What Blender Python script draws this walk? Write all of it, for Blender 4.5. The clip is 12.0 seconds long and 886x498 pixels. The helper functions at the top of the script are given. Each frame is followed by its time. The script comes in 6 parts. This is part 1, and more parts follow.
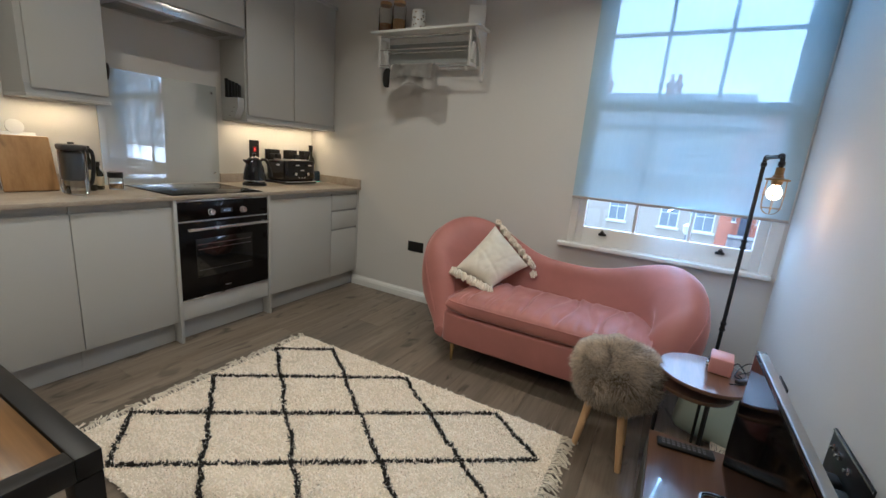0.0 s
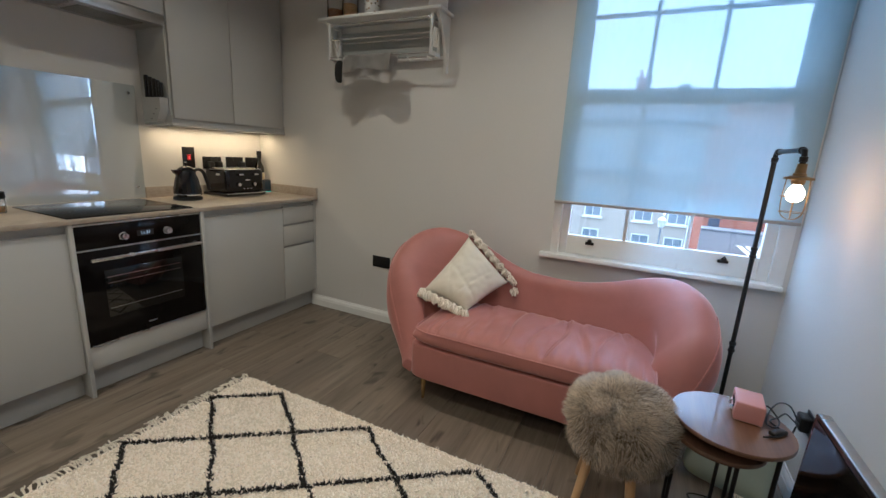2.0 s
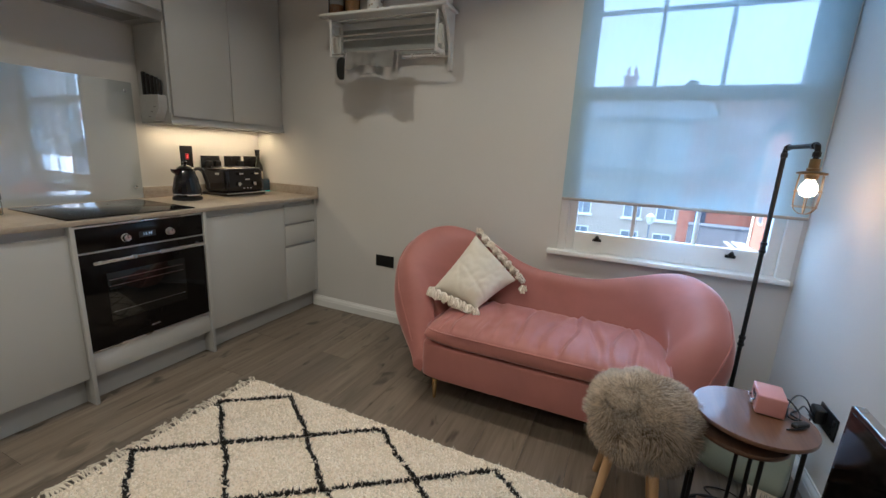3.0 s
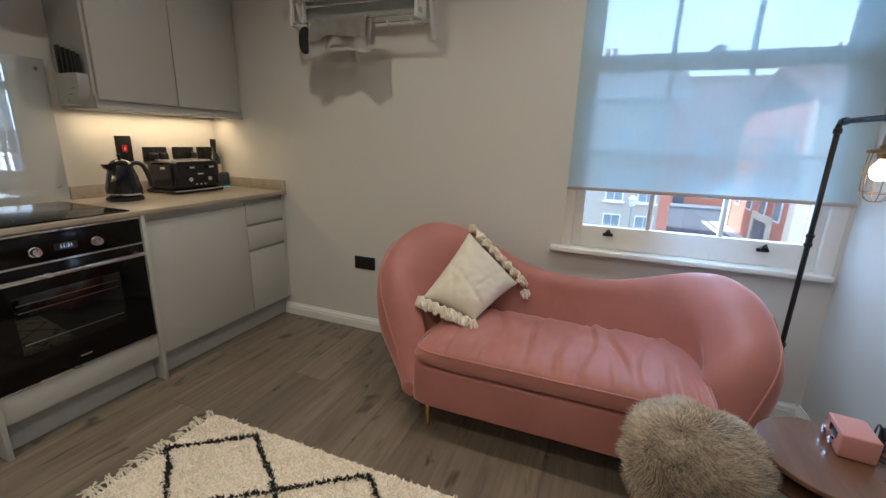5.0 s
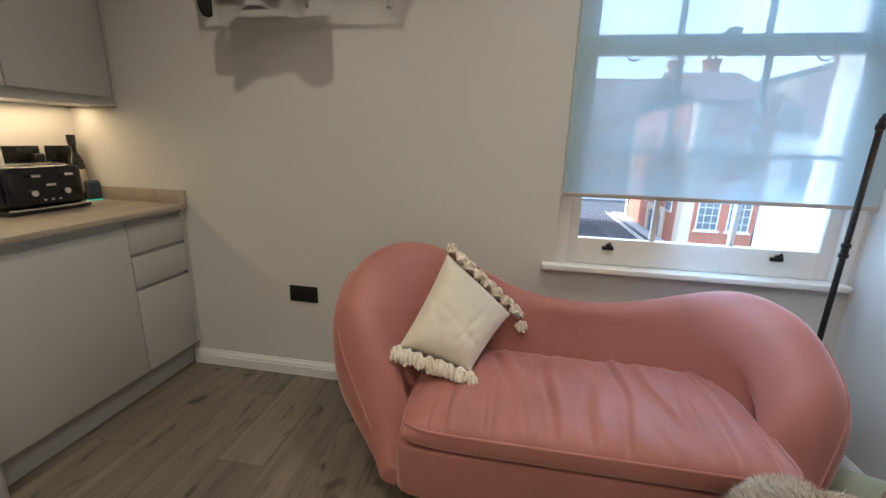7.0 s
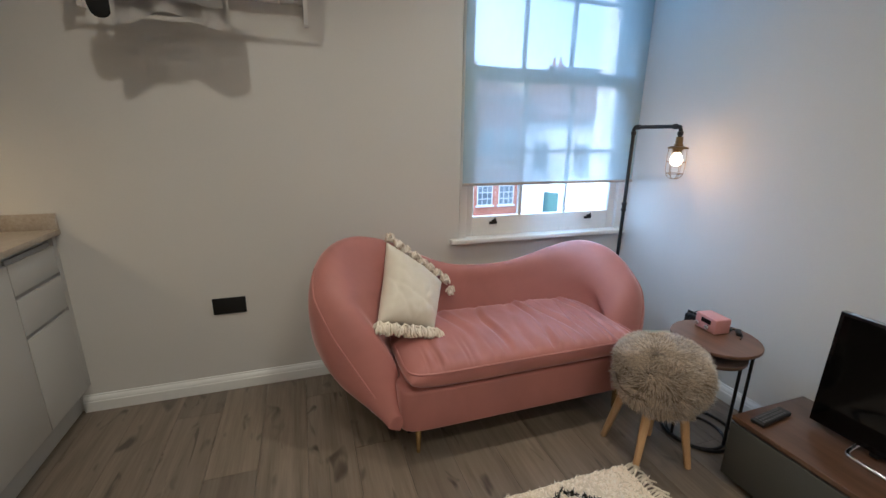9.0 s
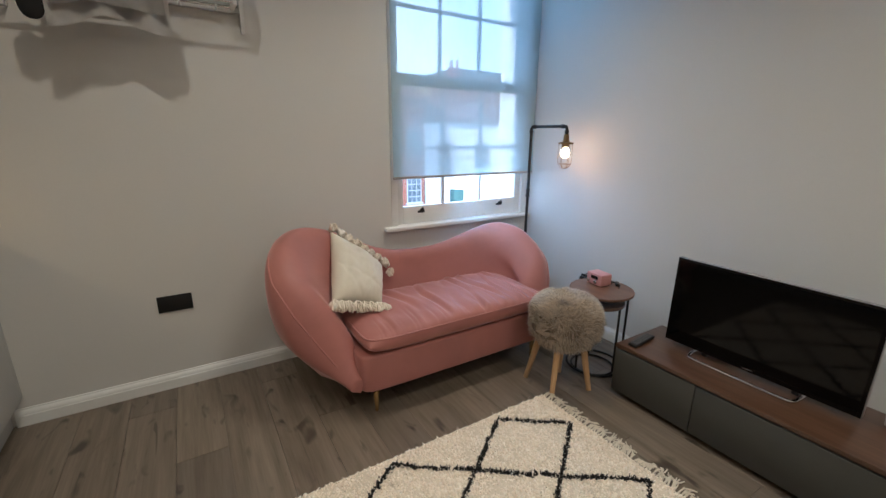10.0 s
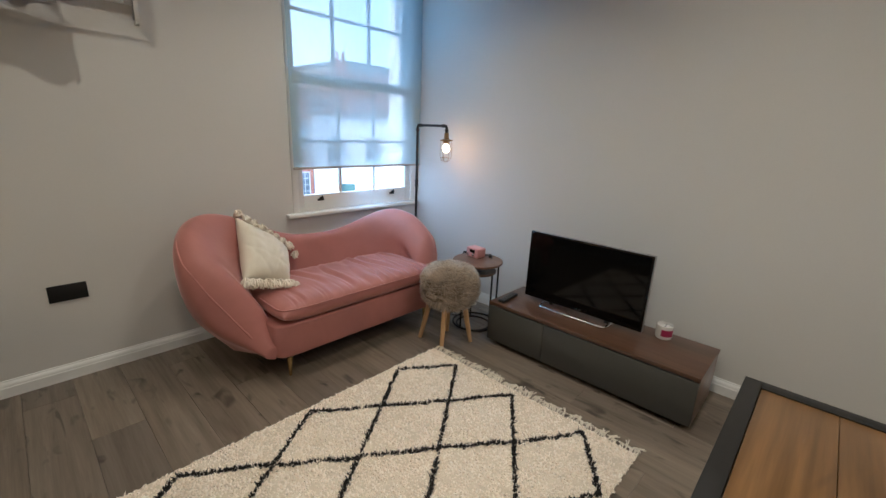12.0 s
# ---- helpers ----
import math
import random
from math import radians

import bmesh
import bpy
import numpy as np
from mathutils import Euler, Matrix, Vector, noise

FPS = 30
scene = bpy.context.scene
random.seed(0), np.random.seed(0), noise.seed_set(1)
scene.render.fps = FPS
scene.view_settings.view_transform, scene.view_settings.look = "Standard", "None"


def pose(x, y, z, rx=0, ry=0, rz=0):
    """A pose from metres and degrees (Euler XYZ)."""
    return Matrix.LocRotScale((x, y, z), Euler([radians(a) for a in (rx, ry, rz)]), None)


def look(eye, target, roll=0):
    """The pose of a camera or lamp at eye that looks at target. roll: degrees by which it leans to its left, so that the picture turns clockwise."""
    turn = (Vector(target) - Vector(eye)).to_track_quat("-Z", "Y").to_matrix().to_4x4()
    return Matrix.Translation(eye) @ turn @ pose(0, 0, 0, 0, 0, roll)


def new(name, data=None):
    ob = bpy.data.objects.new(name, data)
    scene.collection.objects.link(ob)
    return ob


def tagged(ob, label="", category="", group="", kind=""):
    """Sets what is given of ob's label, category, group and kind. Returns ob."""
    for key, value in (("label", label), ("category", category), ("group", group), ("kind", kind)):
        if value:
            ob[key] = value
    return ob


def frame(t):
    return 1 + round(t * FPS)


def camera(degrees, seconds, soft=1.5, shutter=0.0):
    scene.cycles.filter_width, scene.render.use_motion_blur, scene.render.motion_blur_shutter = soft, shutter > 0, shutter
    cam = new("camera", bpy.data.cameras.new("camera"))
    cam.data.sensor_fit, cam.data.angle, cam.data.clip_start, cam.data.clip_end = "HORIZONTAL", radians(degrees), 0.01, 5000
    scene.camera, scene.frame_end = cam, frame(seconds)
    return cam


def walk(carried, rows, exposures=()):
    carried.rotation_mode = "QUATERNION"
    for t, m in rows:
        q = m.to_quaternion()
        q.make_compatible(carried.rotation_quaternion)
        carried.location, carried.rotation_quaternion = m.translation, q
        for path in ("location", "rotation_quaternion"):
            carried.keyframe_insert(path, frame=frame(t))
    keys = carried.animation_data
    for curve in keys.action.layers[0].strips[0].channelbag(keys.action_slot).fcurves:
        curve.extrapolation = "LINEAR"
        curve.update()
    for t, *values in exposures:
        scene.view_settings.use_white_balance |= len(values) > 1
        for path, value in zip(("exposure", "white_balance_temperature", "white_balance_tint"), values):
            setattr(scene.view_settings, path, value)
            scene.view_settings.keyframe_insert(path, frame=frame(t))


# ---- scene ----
cam = camera(94.1, 12.0)
PATH = [
    (0, (0.039, -0.129, 1.246), (-0.882, 1.588, 0.791), 4.8),
    (0.5, (-0.003, 0.04, 1.251), (-0.896, 1.772, 0.799), 4.5),
    (1, (-0.06, 0.197, 1.251), (-0.932, 1.94, 0.803), 3.9),
    (1.5, (-0.062, 0.273, 1.251), (-0.915, 2.026, 0.803), 3.5),
    (2, (-0.081, 0.238, 1.264), (-0.912, 2.001, 0.817), 3.2),
    (2.5, (-0.142, 0.213, 1.26), (-0.95, 1.986, 0.811), 3.1),
    (3, (-0.186, 0.207, 1.254), (-0.969, 1.992, 0.802), 2.9),
    (3.5, (-0.209, 0.24, 1.255), (-0.97, 2.03, 0.792), 2.5),
    (3.7, (-0.215, 0.254, 1.255), (-0.964, 2.048, 0.787), 2.4),
    (5.5, (-0.431, 0.685, 1.239), (-1.093, 2.499, 0.718), 1.6),
    (6, (-0.505, 0.866, 1.238), (-1.102, 2.7, 0.708), 1.7),
    (6.5, (-0.609, 0.94, 1.236), (-1.093, 2.81, 0.716), 1.8),
    (8.5, (-1.194, 0.621, 1.247), (-0.821, 2.521, 0.749), 0.9),
    (9, (-1.354, 0.577, 1.295), (-0.737, 2.403, 0.762), 0.8),
    (9.5, (-1.488, 0.493, 1.283), (-0.653, 2.231, 0.751), 0.7),
    (10, (-1.611, 0.351, 1.288), (-0.6, 1.994, 0.759), 0.4),
    (10.5, (-1.692, 0.269, 1.302), (-0.523, 1.8, 0.765), 0.7),
    (11, (-1.756, 0.2, 1.303), (-0.474, 1.639, 0.769), 1.2),
    (11.5, (-1.819, 0.104, 1.302), (-0.466, 1.476, 0.765), 1.8),
    (12, (-1.863, 0.053, 1.299), (-0.459, 1.37, 0.759), 2.3),
]
walk(cam, [(t, look(eye, target, roll)) for t, eye, target, roll in PATH], [(0.0, 2.60, 4850, 9), (1.5, 2.52, 4880, 9), (3.7, 2.50, 4950, 9.5), (6.5, 2.54, 5220, 9), (9.0, 2.55, 5000, 10.5), (12.0, 2.55, 5020, 10.5)])

# ---------------------------------------------------------------- world, sun, lamps
world = bpy.data.worlds.new("sky")
scene.world = world
world.use_nodes = True
_nt = world.node_tree
_sky = _nt.nodes.new("ShaderNodeTexSky")
_sky.sky_type = "NISHITA"
_sky.sun_disc = False
_sky.sun_elevation = radians(36.3)
_sky.sun_rotation = radians(284)
_sky.air_density = 1.0
_sky.dust_density = 2.4
_sky.ozone_density = 1.2
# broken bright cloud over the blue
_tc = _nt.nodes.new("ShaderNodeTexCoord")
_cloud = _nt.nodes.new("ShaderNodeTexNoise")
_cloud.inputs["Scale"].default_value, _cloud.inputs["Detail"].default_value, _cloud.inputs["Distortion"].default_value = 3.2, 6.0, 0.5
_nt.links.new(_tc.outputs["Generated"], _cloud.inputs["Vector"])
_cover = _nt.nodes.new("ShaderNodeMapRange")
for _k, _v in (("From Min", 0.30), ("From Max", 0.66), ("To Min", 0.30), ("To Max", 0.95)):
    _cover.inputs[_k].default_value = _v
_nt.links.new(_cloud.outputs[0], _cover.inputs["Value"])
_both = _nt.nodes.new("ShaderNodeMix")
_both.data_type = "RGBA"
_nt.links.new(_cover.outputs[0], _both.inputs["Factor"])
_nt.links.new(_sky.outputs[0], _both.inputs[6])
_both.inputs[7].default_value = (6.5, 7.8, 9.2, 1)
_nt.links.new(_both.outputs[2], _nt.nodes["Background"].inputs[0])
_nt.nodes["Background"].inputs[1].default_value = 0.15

sun = new("sun", bpy.data.lights.new("sun", "SUN"))
sun.data.energy, sun.data.angle, sun.data.color = 2.5, radians(0.5), (1.0, 0.95, 0.87)
sun.matrix_basis = look((-7.0, 1.75, 5.3), (0, 0, 0))

WARM = (1.0, 0.79, 0.50)


def lamp_area(name, x, y, z, size, watts, colour, target=None, shape="DISK", size_y=None, spread=180):
    ob = new(name, bpy.data.lights.new(name, "AREA"))
    ob.data.shape, ob.data.size, ob.data.energy, ob.data.color = shape, size, watts, colour
    ob.data.spread = radians(spread)
    if size_y:
        ob.data.size_y = size_y
    ob.matrix_basis = look((x, y, z), target or (x, y + 1e-4, z - 1))
    return ob


# recessed ceiling downlights
DOWNLIGHTS = [(-1.75, 1.90), (-0.45, 1.90), (-1.75, 0.35), (-0.45, 0.35), (-1.75, -1.1), (-0.45, -1.1)]
CEIL = 2.60
for _x, _y in DOWNLIGHTS:
    lamp_area("downlight_glow", _x, _y, CEIL - 0.012, 0.055, 1.45 if _y < 1.5 else (0.8 if _x < -1 else 1.30), WARM, spread=145 if _y < 1.5 else 130)
# strips below the wall cabinets
lamp_area("cabinet_glow", -2.86, 2.28, 1.338, 0.02, 0.42, (1.0, 0.66, 0.30), shape="RECTANGLE", size_y=0.8)
lamp_area("cabinet_glow", -2.86, 0.86, 1.338, 0.02, 0.17, (1.0, 0.66, 0.30), shape="RECTANGLE", size_y=0.3)
# added lamp inside the window head, standing in for sky light on the television wall
lamp_area("window_skylight", 0.16, 2.620, 2.475, 0.60, 0.37, (0.36, 0.72, 1.0), (0.62, 2.10, 0.9), "RECTANGLE", 0.05, 130)
# added strip lamp under the blind's bar, standing in for daylight through the clear gap
lamp_area("window_skylight", 0.02, 2.664, 1.012, 1.04, 0.42, (0.46, 0.76, 1.0), (0.72, 2.544, 0.312), "RECTANGLE", 0.016)
# floor lamp bulb
bulb = new("bulb_glow", bpy.data.lights.new("bulb_glow", "POINT"))
bulb.data.energy, bulb.data.color, bulb.data.shadow_soft_size = 0.20, (1.0, 0.43, 0.09), 0.028
bulb.location = (0.43, 2.215, 1.175)


# ---------------------------------------------------------------- materials
def nodes_of(name):
    m = bpy.data.materials.new(name)
    m.use_nodes = True
    nt = m.node_tree
    return m, nt, nt.nodes["Principled BSDF"]


def mapped(nt, scale=(1, 1, 1), coord="Object", shift=False):
    tc = nt.nodes.new("ShaderNodeTexCoord")
    mp = nt.nodes.new("ShaderNodeMapping")
    mp.inputs["Scale"].default_value = scale
    nt.links.new(tc.outputs[coord], mp.inputs["Vector"])
    if shift:
        oi = nt.nodes.new("ShaderNodeObjectInfo")
        mul = nt.nodes.new("ShaderNodeVectorMath")
        mul.operation = "SCALE"
        mul.inputs[0].default_value = (17.0, 31.0, 7.0)
        nt.links.new(oi.outputs["Random"], mul.inputs["Scale"])
        nt.links.new(mul.outputs[0], mp.inputs["Location"])
    return mp.outputs[0]


def noise_at(nt, vec, scale, detail=4.0, rough=0.55, distort=0.0):
    n = nt.nodes.new("ShaderNodeTexNoise")
    n.inputs["Scale"].default_value = scale
    n.inputs["Detail"].default_value = detail
    n.inputs["Roughness"].default_value = rough
    n.inputs["Distortion"].default_value = distort
    nt.links.new(vec, n.inputs["Vector"])
    return n.outputs[0]


def ramp(nt, fac, stops):
    r = nt.nodes.new("ShaderNodeValToRGB")
    els = r.color_ramp.elements
    while len(els) < len(stops):
        els.new(0.5)
    for e, (p, c) in zip(els, stops):
        e.position, e.color = p, (*c, 1) if len(c) == 3 else c
    nt.links.new(fac, r.inputs[0])
    return r.outputs[0]


def mixed(nt, fac, a, b, mode="MIX"):
    m = nt.nodes.new("ShaderNodeMix")
    m.data_type, m.blend_type = "RGBA", mode
    for sock, v in ((m.inputs["Factor"], fac), (m.inputs[6], a), (m.inputs[7], b)):
        if isinstance(v, (int, float)):
            sock.default_value = v
        elif isinstance(v, tuple):
            sock.default_value = (*v, 1)
        else:
            nt.links.new(v, sock)
    return m.outputs[2]


def bumped(nt, bsdf, height, strength, distance=0.01):
    b = nt.nodes.new("ShaderNodeBump")
    b.inputs["Strength"].default_value = strength
    b.inputs["Distance"].default_value = distance
    nt.links.new(height, b.inputs["Height"])
    nt.links.new(b.outputs[0], bsdf.inputs["Normal"])


def scaled(c, f):
    return tuple(min(1.0, v * f) for v in c)


def surface(name, base, rough=0.5, metal=0.0, vary=0.06, fine=60.0, broad=2.5, bump=0.05, depth=0.002, coat=0.0, sheen=0.0, spec=0.5):
    """Plain painted, moulded or cast material with broad blotches, fine grain and a little relief."""
    m, nt, p = nodes_of(name)
    vec = mapped(nt, shift=True)
    a, b = noise_at(nt, vec, broad, 3), noise_at(nt, vec, fine, 4)
    mix = mixed(nt, 0.45, a, b)
    col = ramp(nt, mix, [(0.3, scaled(base, 1 - vary)), (0.7, scaled(base, 1 + vary))])
    nt.links.new(col, p.inputs["Base Color"])
    rr = ramp(nt, a, [(0.3, (max(0.0, rough - 0.05),) * 3), (0.7, (min(1.0, rough + 0.05),) * 3)])
    nt.links.new(rr, p.inputs["Roughness"])
    p.inputs["Metallic"].default_value = metal
    p.inputs["Coat Weight"].default_value = coat
    p.inputs["Coat Roughness"].default_value = 0.08
    p.inputs["Sheen Weight"].default_value = sheen
    p.inputs["Specular IOR Level"].default_value = spec
    if bump:
        bumped(nt, p, b, bump, depth)
    return m


def wood(name, dark, mid, light, along="y", rough=0.4, grain=9.0, knots=True, coat=0.0, bump=0.08):
    """Timber with streaks along one axis, knots and board-to-board change."""
    m, nt, p = nodes_of(name)
    stretch = {"x": (0.06, 1, 1), "y": (1, 0.06, 1), "z": (1, 1, 0.06)}[along]
    vec = mapped(nt, stretch, shift=True)
    streak = noise_at(nt, vec, grain * 2.2, 6, 0.65, 0.6)
    fine = noise_at(nt, vec, grain * 14, 3, 0.6)
    col = ramp(nt, streak, [(0.30, dark), (0.5, mid), (0.72, light)])
    col = mixed(nt, 0.22, col, ramp(nt, fine, [(0.35, dark), (0.65, light)]), "MIX")
    if knots:
        kv = mapped(nt, tuple(0.28 if s < 1 else 1.0 for s in stretch), shift=True)
        k = noise_at(nt, kv, 5.5, 2, 0.5, 1.2)
        col = mixed(nt, ramp(nt, k, [(0.605, (0, 0, 0)), (0.69, (0.8, 0.8, 0.8))]), col, scaled(dark, 0.40))
    oi = nt.nodes.new("ShaderNodeObjectInfo")
    tone = ramp(nt, oi.outputs["Random"], [(0.0, (0.70, 0.70, 0.71)), (1.0, (1.10, 1.07, 1.03))])
    col = mixed(nt, 1.0, col, tone, "MULTIPLY")
    nt.links.new(col, p.inputs["Base Color"])
    p.inputs["Roughness"].default_value = rough
    p.inputs["Coat Weight"].default_value = coat
    bumped(nt, p, fine, bump, 0.001)
    return m


def glassy(name, tint=(1, 1, 1), rough=0.0, ior=1.45):
    m, nt, p = nodes_of(name)
    p.inputs["Base Color"].default_value = (*tint, 1)
    p.inputs["Transmission Weight"].default_value = 1.0
    p.inputs["Roughness"].default_value = rough
    p.inputs["IOR"].default_value = ior
    return m


def glowing(name, colour, strength):
    m, nt, p = nodes_of(name)
    p.inputs["Base Color"].default_value = (*colour, 1)
    p.inputs["Emission Color"].default_value = (*colour, 1)
    p.inputs["Emission Strength"].default_value = strength
    return m


PAINT = surface("wall_paint", (0.65, 0.635, 0.61), 0.75, vary=0.025, fine=160, broad=1.2, bump=0.10, depth=0.001)
CEILING_PAINT = surface("ceiling_paint", (0.80, 0.79, 0.77), 0.85, vary=0.02, fine=120, bump=0.06, depth=0.001)
GLOSS_WHITE = surface("white_gloss_paint", (0.80, 0.80, 0.78), 0.32, vary=0.03, fine=40, bump=0.03, depth=0.001)
CABINET = surface("grey_cabinet", (0.47, 0.47, 0.455), 0.42, vary=0.025, fine=220, broad=1.5, bump=0.03, depth=0.0006)
CABINET_RAIL = surface("grey_rail", (0.40, 0.405, 0.40), 0.45, vary=0.03, fine=200, bump=0.02)
STEEL = surface("brushed_steel", (0.62, 0.61, 0.60), 0.28, 1.0, vary=0.06, fine=240, bump=0.03, depth=0.0005)
CHROME = surface("chrome", (0.80, 0.80, 0.80), 0.10, 1.0, vary=0.02, fine=100, bump=0.0)
BLACK_GLASS = surface("black_glass", (0.006, 0.005, 0.005), 0.05, vary=0.1, fine=30, bump=0.0, spec=0.16)
BLACK_PLASTIC = surface("black_plastic", (0.010, 0.010, 0.011), 0.40, vary=0.12, fine=300, bump=0.05, depth=0.0004)
BLACK_GLOSS = surface("black_gloss", (0.012, 0.012, 0.015), 0.12, vary=0.1, fine=60, bump=0.0, coat=0.6)
BLACK_METAL = surface("black_metal", (0.013, 0.012, 0.012), 0.45, 0.25, vary=0.15, fine=180, bump=0.08, depth=0.0006)
GLASS = glassy("window_glass")
JAR_GLASS = glassy("jar_glass", (0.97, 0.98, 0.97))


def splash_material():
    m, nt, p = nodes_of("back_painted_glass")
    n = noise_at(nt, mapped(nt), 1.6, 3)
    nt.links.new(ramp(nt, n, [(0.3, (0.50, 0.53, 0.53)), (0.7, (0.53, 0.56, 0.56))]), p.inputs["Base Color"])
    p.inputs["Roughness"].default_value = 0.0
    p.inputs["IOR"].default_value = 3.0
    return m


SPLASH = splash_material()


def worktop_material():
    m, nt, p = nodes_of("worktop_laminate")
    vec = mapped(nt, (1.0, 0.45, 1.0))
    a, b = noise_at(nt, vec, 7, 6, 0.7, 0.5), noise_at(nt, vec, 90, 4, 0.6)
    col = ramp(nt, mixed(nt, 0.4, a, b), [(0.30, (0.27, 0.22, 0.17)), (0.52, (0.40, 0.345, 0.28)), (0.72, (0.50, 0.44, 0.37))])
    nt.links.new(col, p.inputs["Base Color"])
    p.inputs["Roughness"].default_value = 0.42
    bumped(nt, p, b, 0.06, 0.001)
    return m


WORKTOP = worktop_material()


def plank_material():
    """Grey-brown oak laminate: long fine grain, broad figure, small dark knots and board-to-board change."""
    m, nt, p = nodes_of("floor_plank")
    long = mapped(nt, (1, 0.055, 1), shift=True)
    figure = noise_at(nt, long, 9.0, 5, 0.6, 1.4)
    grain = noise_at(nt, long, 62.0, 4, 0.65, 0.3)
    fine = noise_at(nt, mapped(nt, (1, 0.02, 1), shift=True), 260.0, 2, 0.5)
    dark, mid, light = (0.098, 0.076, 0.056), (0.185, 0.150, 0.115), (0.265, 0.224, 0.178)
    col = ramp(nt, figure, [(0.28, dark), (0.50, mid), (0.74, light)])
    col = mixed(nt, 0.24, col, ramp(nt, grain, [(0.34, dark), (0.66, light)]))
    col = mixed(nt, 0.09, col, ramp(nt, fine, [(0.38, scaled(dark, 0.7)), (0.62, light)]))
    knots = noise_at(nt, mapped(nt, (1, 0.42, 1), shift=True), 13.0, 2, 0.45, 0.8)
    halo = ramp(nt, knots, [(0.62, (0, 0, 0)), (0.74, (0.85, 0.85, 0.85))])
    col = mixed(nt, halo, col, scaled(dark, 0.34))
    crack = noise_at(nt, mapped(nt, (1, 0.10, 1), shift=True), 21.0, 3, 0.5, 1.0)
    col = mixed(nt, ramp(nt, crack, [(0.66, (0, 0, 0)), (0.73, (0.7, 0.7, 0.7))]), col, scaled(dark, 0.45))
    oi = nt.nodes.new("ShaderNodeObjectInfo")
    tone = ramp(nt, oi.outputs["Random"], [(0.0, (0.78, 0.77, 0.77)), (1.0, (1.14, 1.12, 1.08))])
    nt.links.new(mixed(nt, 1.0, col, tone, "MULTIPLY"), p.inputs["Base Color"])
    nt.links.new(ramp(nt, grain, [(0.3, (0.42, 0.42, 0.42)), (0.7, (0.31, 0.31, 0.31))]), p.inputs["Roughness"])
    bumped(nt, p, mixed(nt, 0.5, grain, fine), 0.16, 0.001)
    return m


PLANK = plank_material()
WALNUT = wood("walnut_veneer", (0.075, 0.036, 0.020), (0.130, 0.066, 0.037), (0.170, 0.090, 0.052), "y", 0.30, 8.0, knots=False, coat=0.25)
TABLE_WOOD = wood("rustic_table_wood", (0.034, 0.017, 0.006), (0.145, 0.076, 0.024), (0.300, 0.165, 0.060), "x", 0.30, 3.0)
BEECH = wood("beech", (0.50, 0.30, 0.14), (0.62, 0.40, 0.20), (0.70, 0.48, 0.27), "z", 0.42, 9.0, knots=False)
BOARD_WOOD = wood("chopping_board_wood", (0.42, 0.22, 0.075), (0.56, 0.31, 0.115), (0.64, 0.39, 0.16), "z", 0.5, 7.0)


def velvet_material(name, base):
    m, nt, p = nodes_of(name)
    vec = mapped(nt)
    a, b = noise_at(nt, vec, 3.5, 4, 0.6, 0.4), noise_at(nt, vec, 420, 3)
    nt.links.new(ramp(nt, a, [(0.3, scaled(base, 0.90)), (0.7, scaled(base, 1.10))]), p.inputs["Base Color"])
    p.inputs["Roughness"].default_value = 0.44
    p.inputs["Sheen Weight"].default_value = 0.85
    p.inputs["Sheen Roughness"].default_value = 0.34
    p.inputs["Sheen Tint"].default_value = (1.0, 0.72, 0.72, 1)
    p.inputs["Specular IOR Level"].default_value = 0.25
    bumped(nt, p, mixed(nt, 0.5, a, b), 0.12, 0.002)
    return m


VELVET = velvet_material("pink_velvet", (0.40, 0.168, 0.145))
BRASS = surface("brass", (0.78, 0.56, 0.26), 0.25, 1.0, vary=0.06, fine=90, bump=0.02)
CREAM_CLOTH = surface("cream_cotton", (0.68, 0.62, 0.51), 0.9, vary=0.06, fine=350, broad=5, bump=0.25, depth=0.001, sheen=0.3)
CREAM_YARN = surface("cream_yarn", (0.74, 0.67, 0.55), 0.95, vary=0.10, fine=120, broad=14, bump=0.3, depth=0.002, sheen=0.3)


def blind_material():
    """Open-weave sunscreen fabric: part of the light goes straight through the weave, part is scattered."""
    m, nt, p = nodes_of("sunscreen_fabric")
    nt.nodes.remove(p)
    out = nt.nodes["Material Output"]
    n = noise_at(nt, mapped(nt, (1, 1, 0.3)), 40, 3)
    colr = ramp(nt, n, [(0.3, (0.31, 0.44, 0.50)), (0.7, (0.35, 0.48, 0.54))])
    d, tl, tr = (nt.nodes.new("ShaderNodeBsdf" + k) for k in ("Diffuse", "Translucent", "Transparent"))
    nt.links.new(colr, tl.inputs[0])
    d.inputs[0].default_value = (0.62, 0.77, 0.84, 1)
    m1, m2 = nt.nodes.new("ShaderNodeMixShader"), nt.nodes.new("ShaderNodeMixShader")
    m1.inputs[0].default_value = 0.50
    nt.links.new(d.outputs[0], m1.inputs[1])
    nt.links.new(tl.outputs[0], m1.inputs[2])
    m2.inputs[0].default_value = 0.145
    nt.links.new(m1.outputs[0], m2.inputs[1])
    nt.links.new(tr.outputs[0], m2.inputs[2])
    nt.links.new(m2.outputs[0], out.inputs[0])
    return m


BLIND = blind_material()


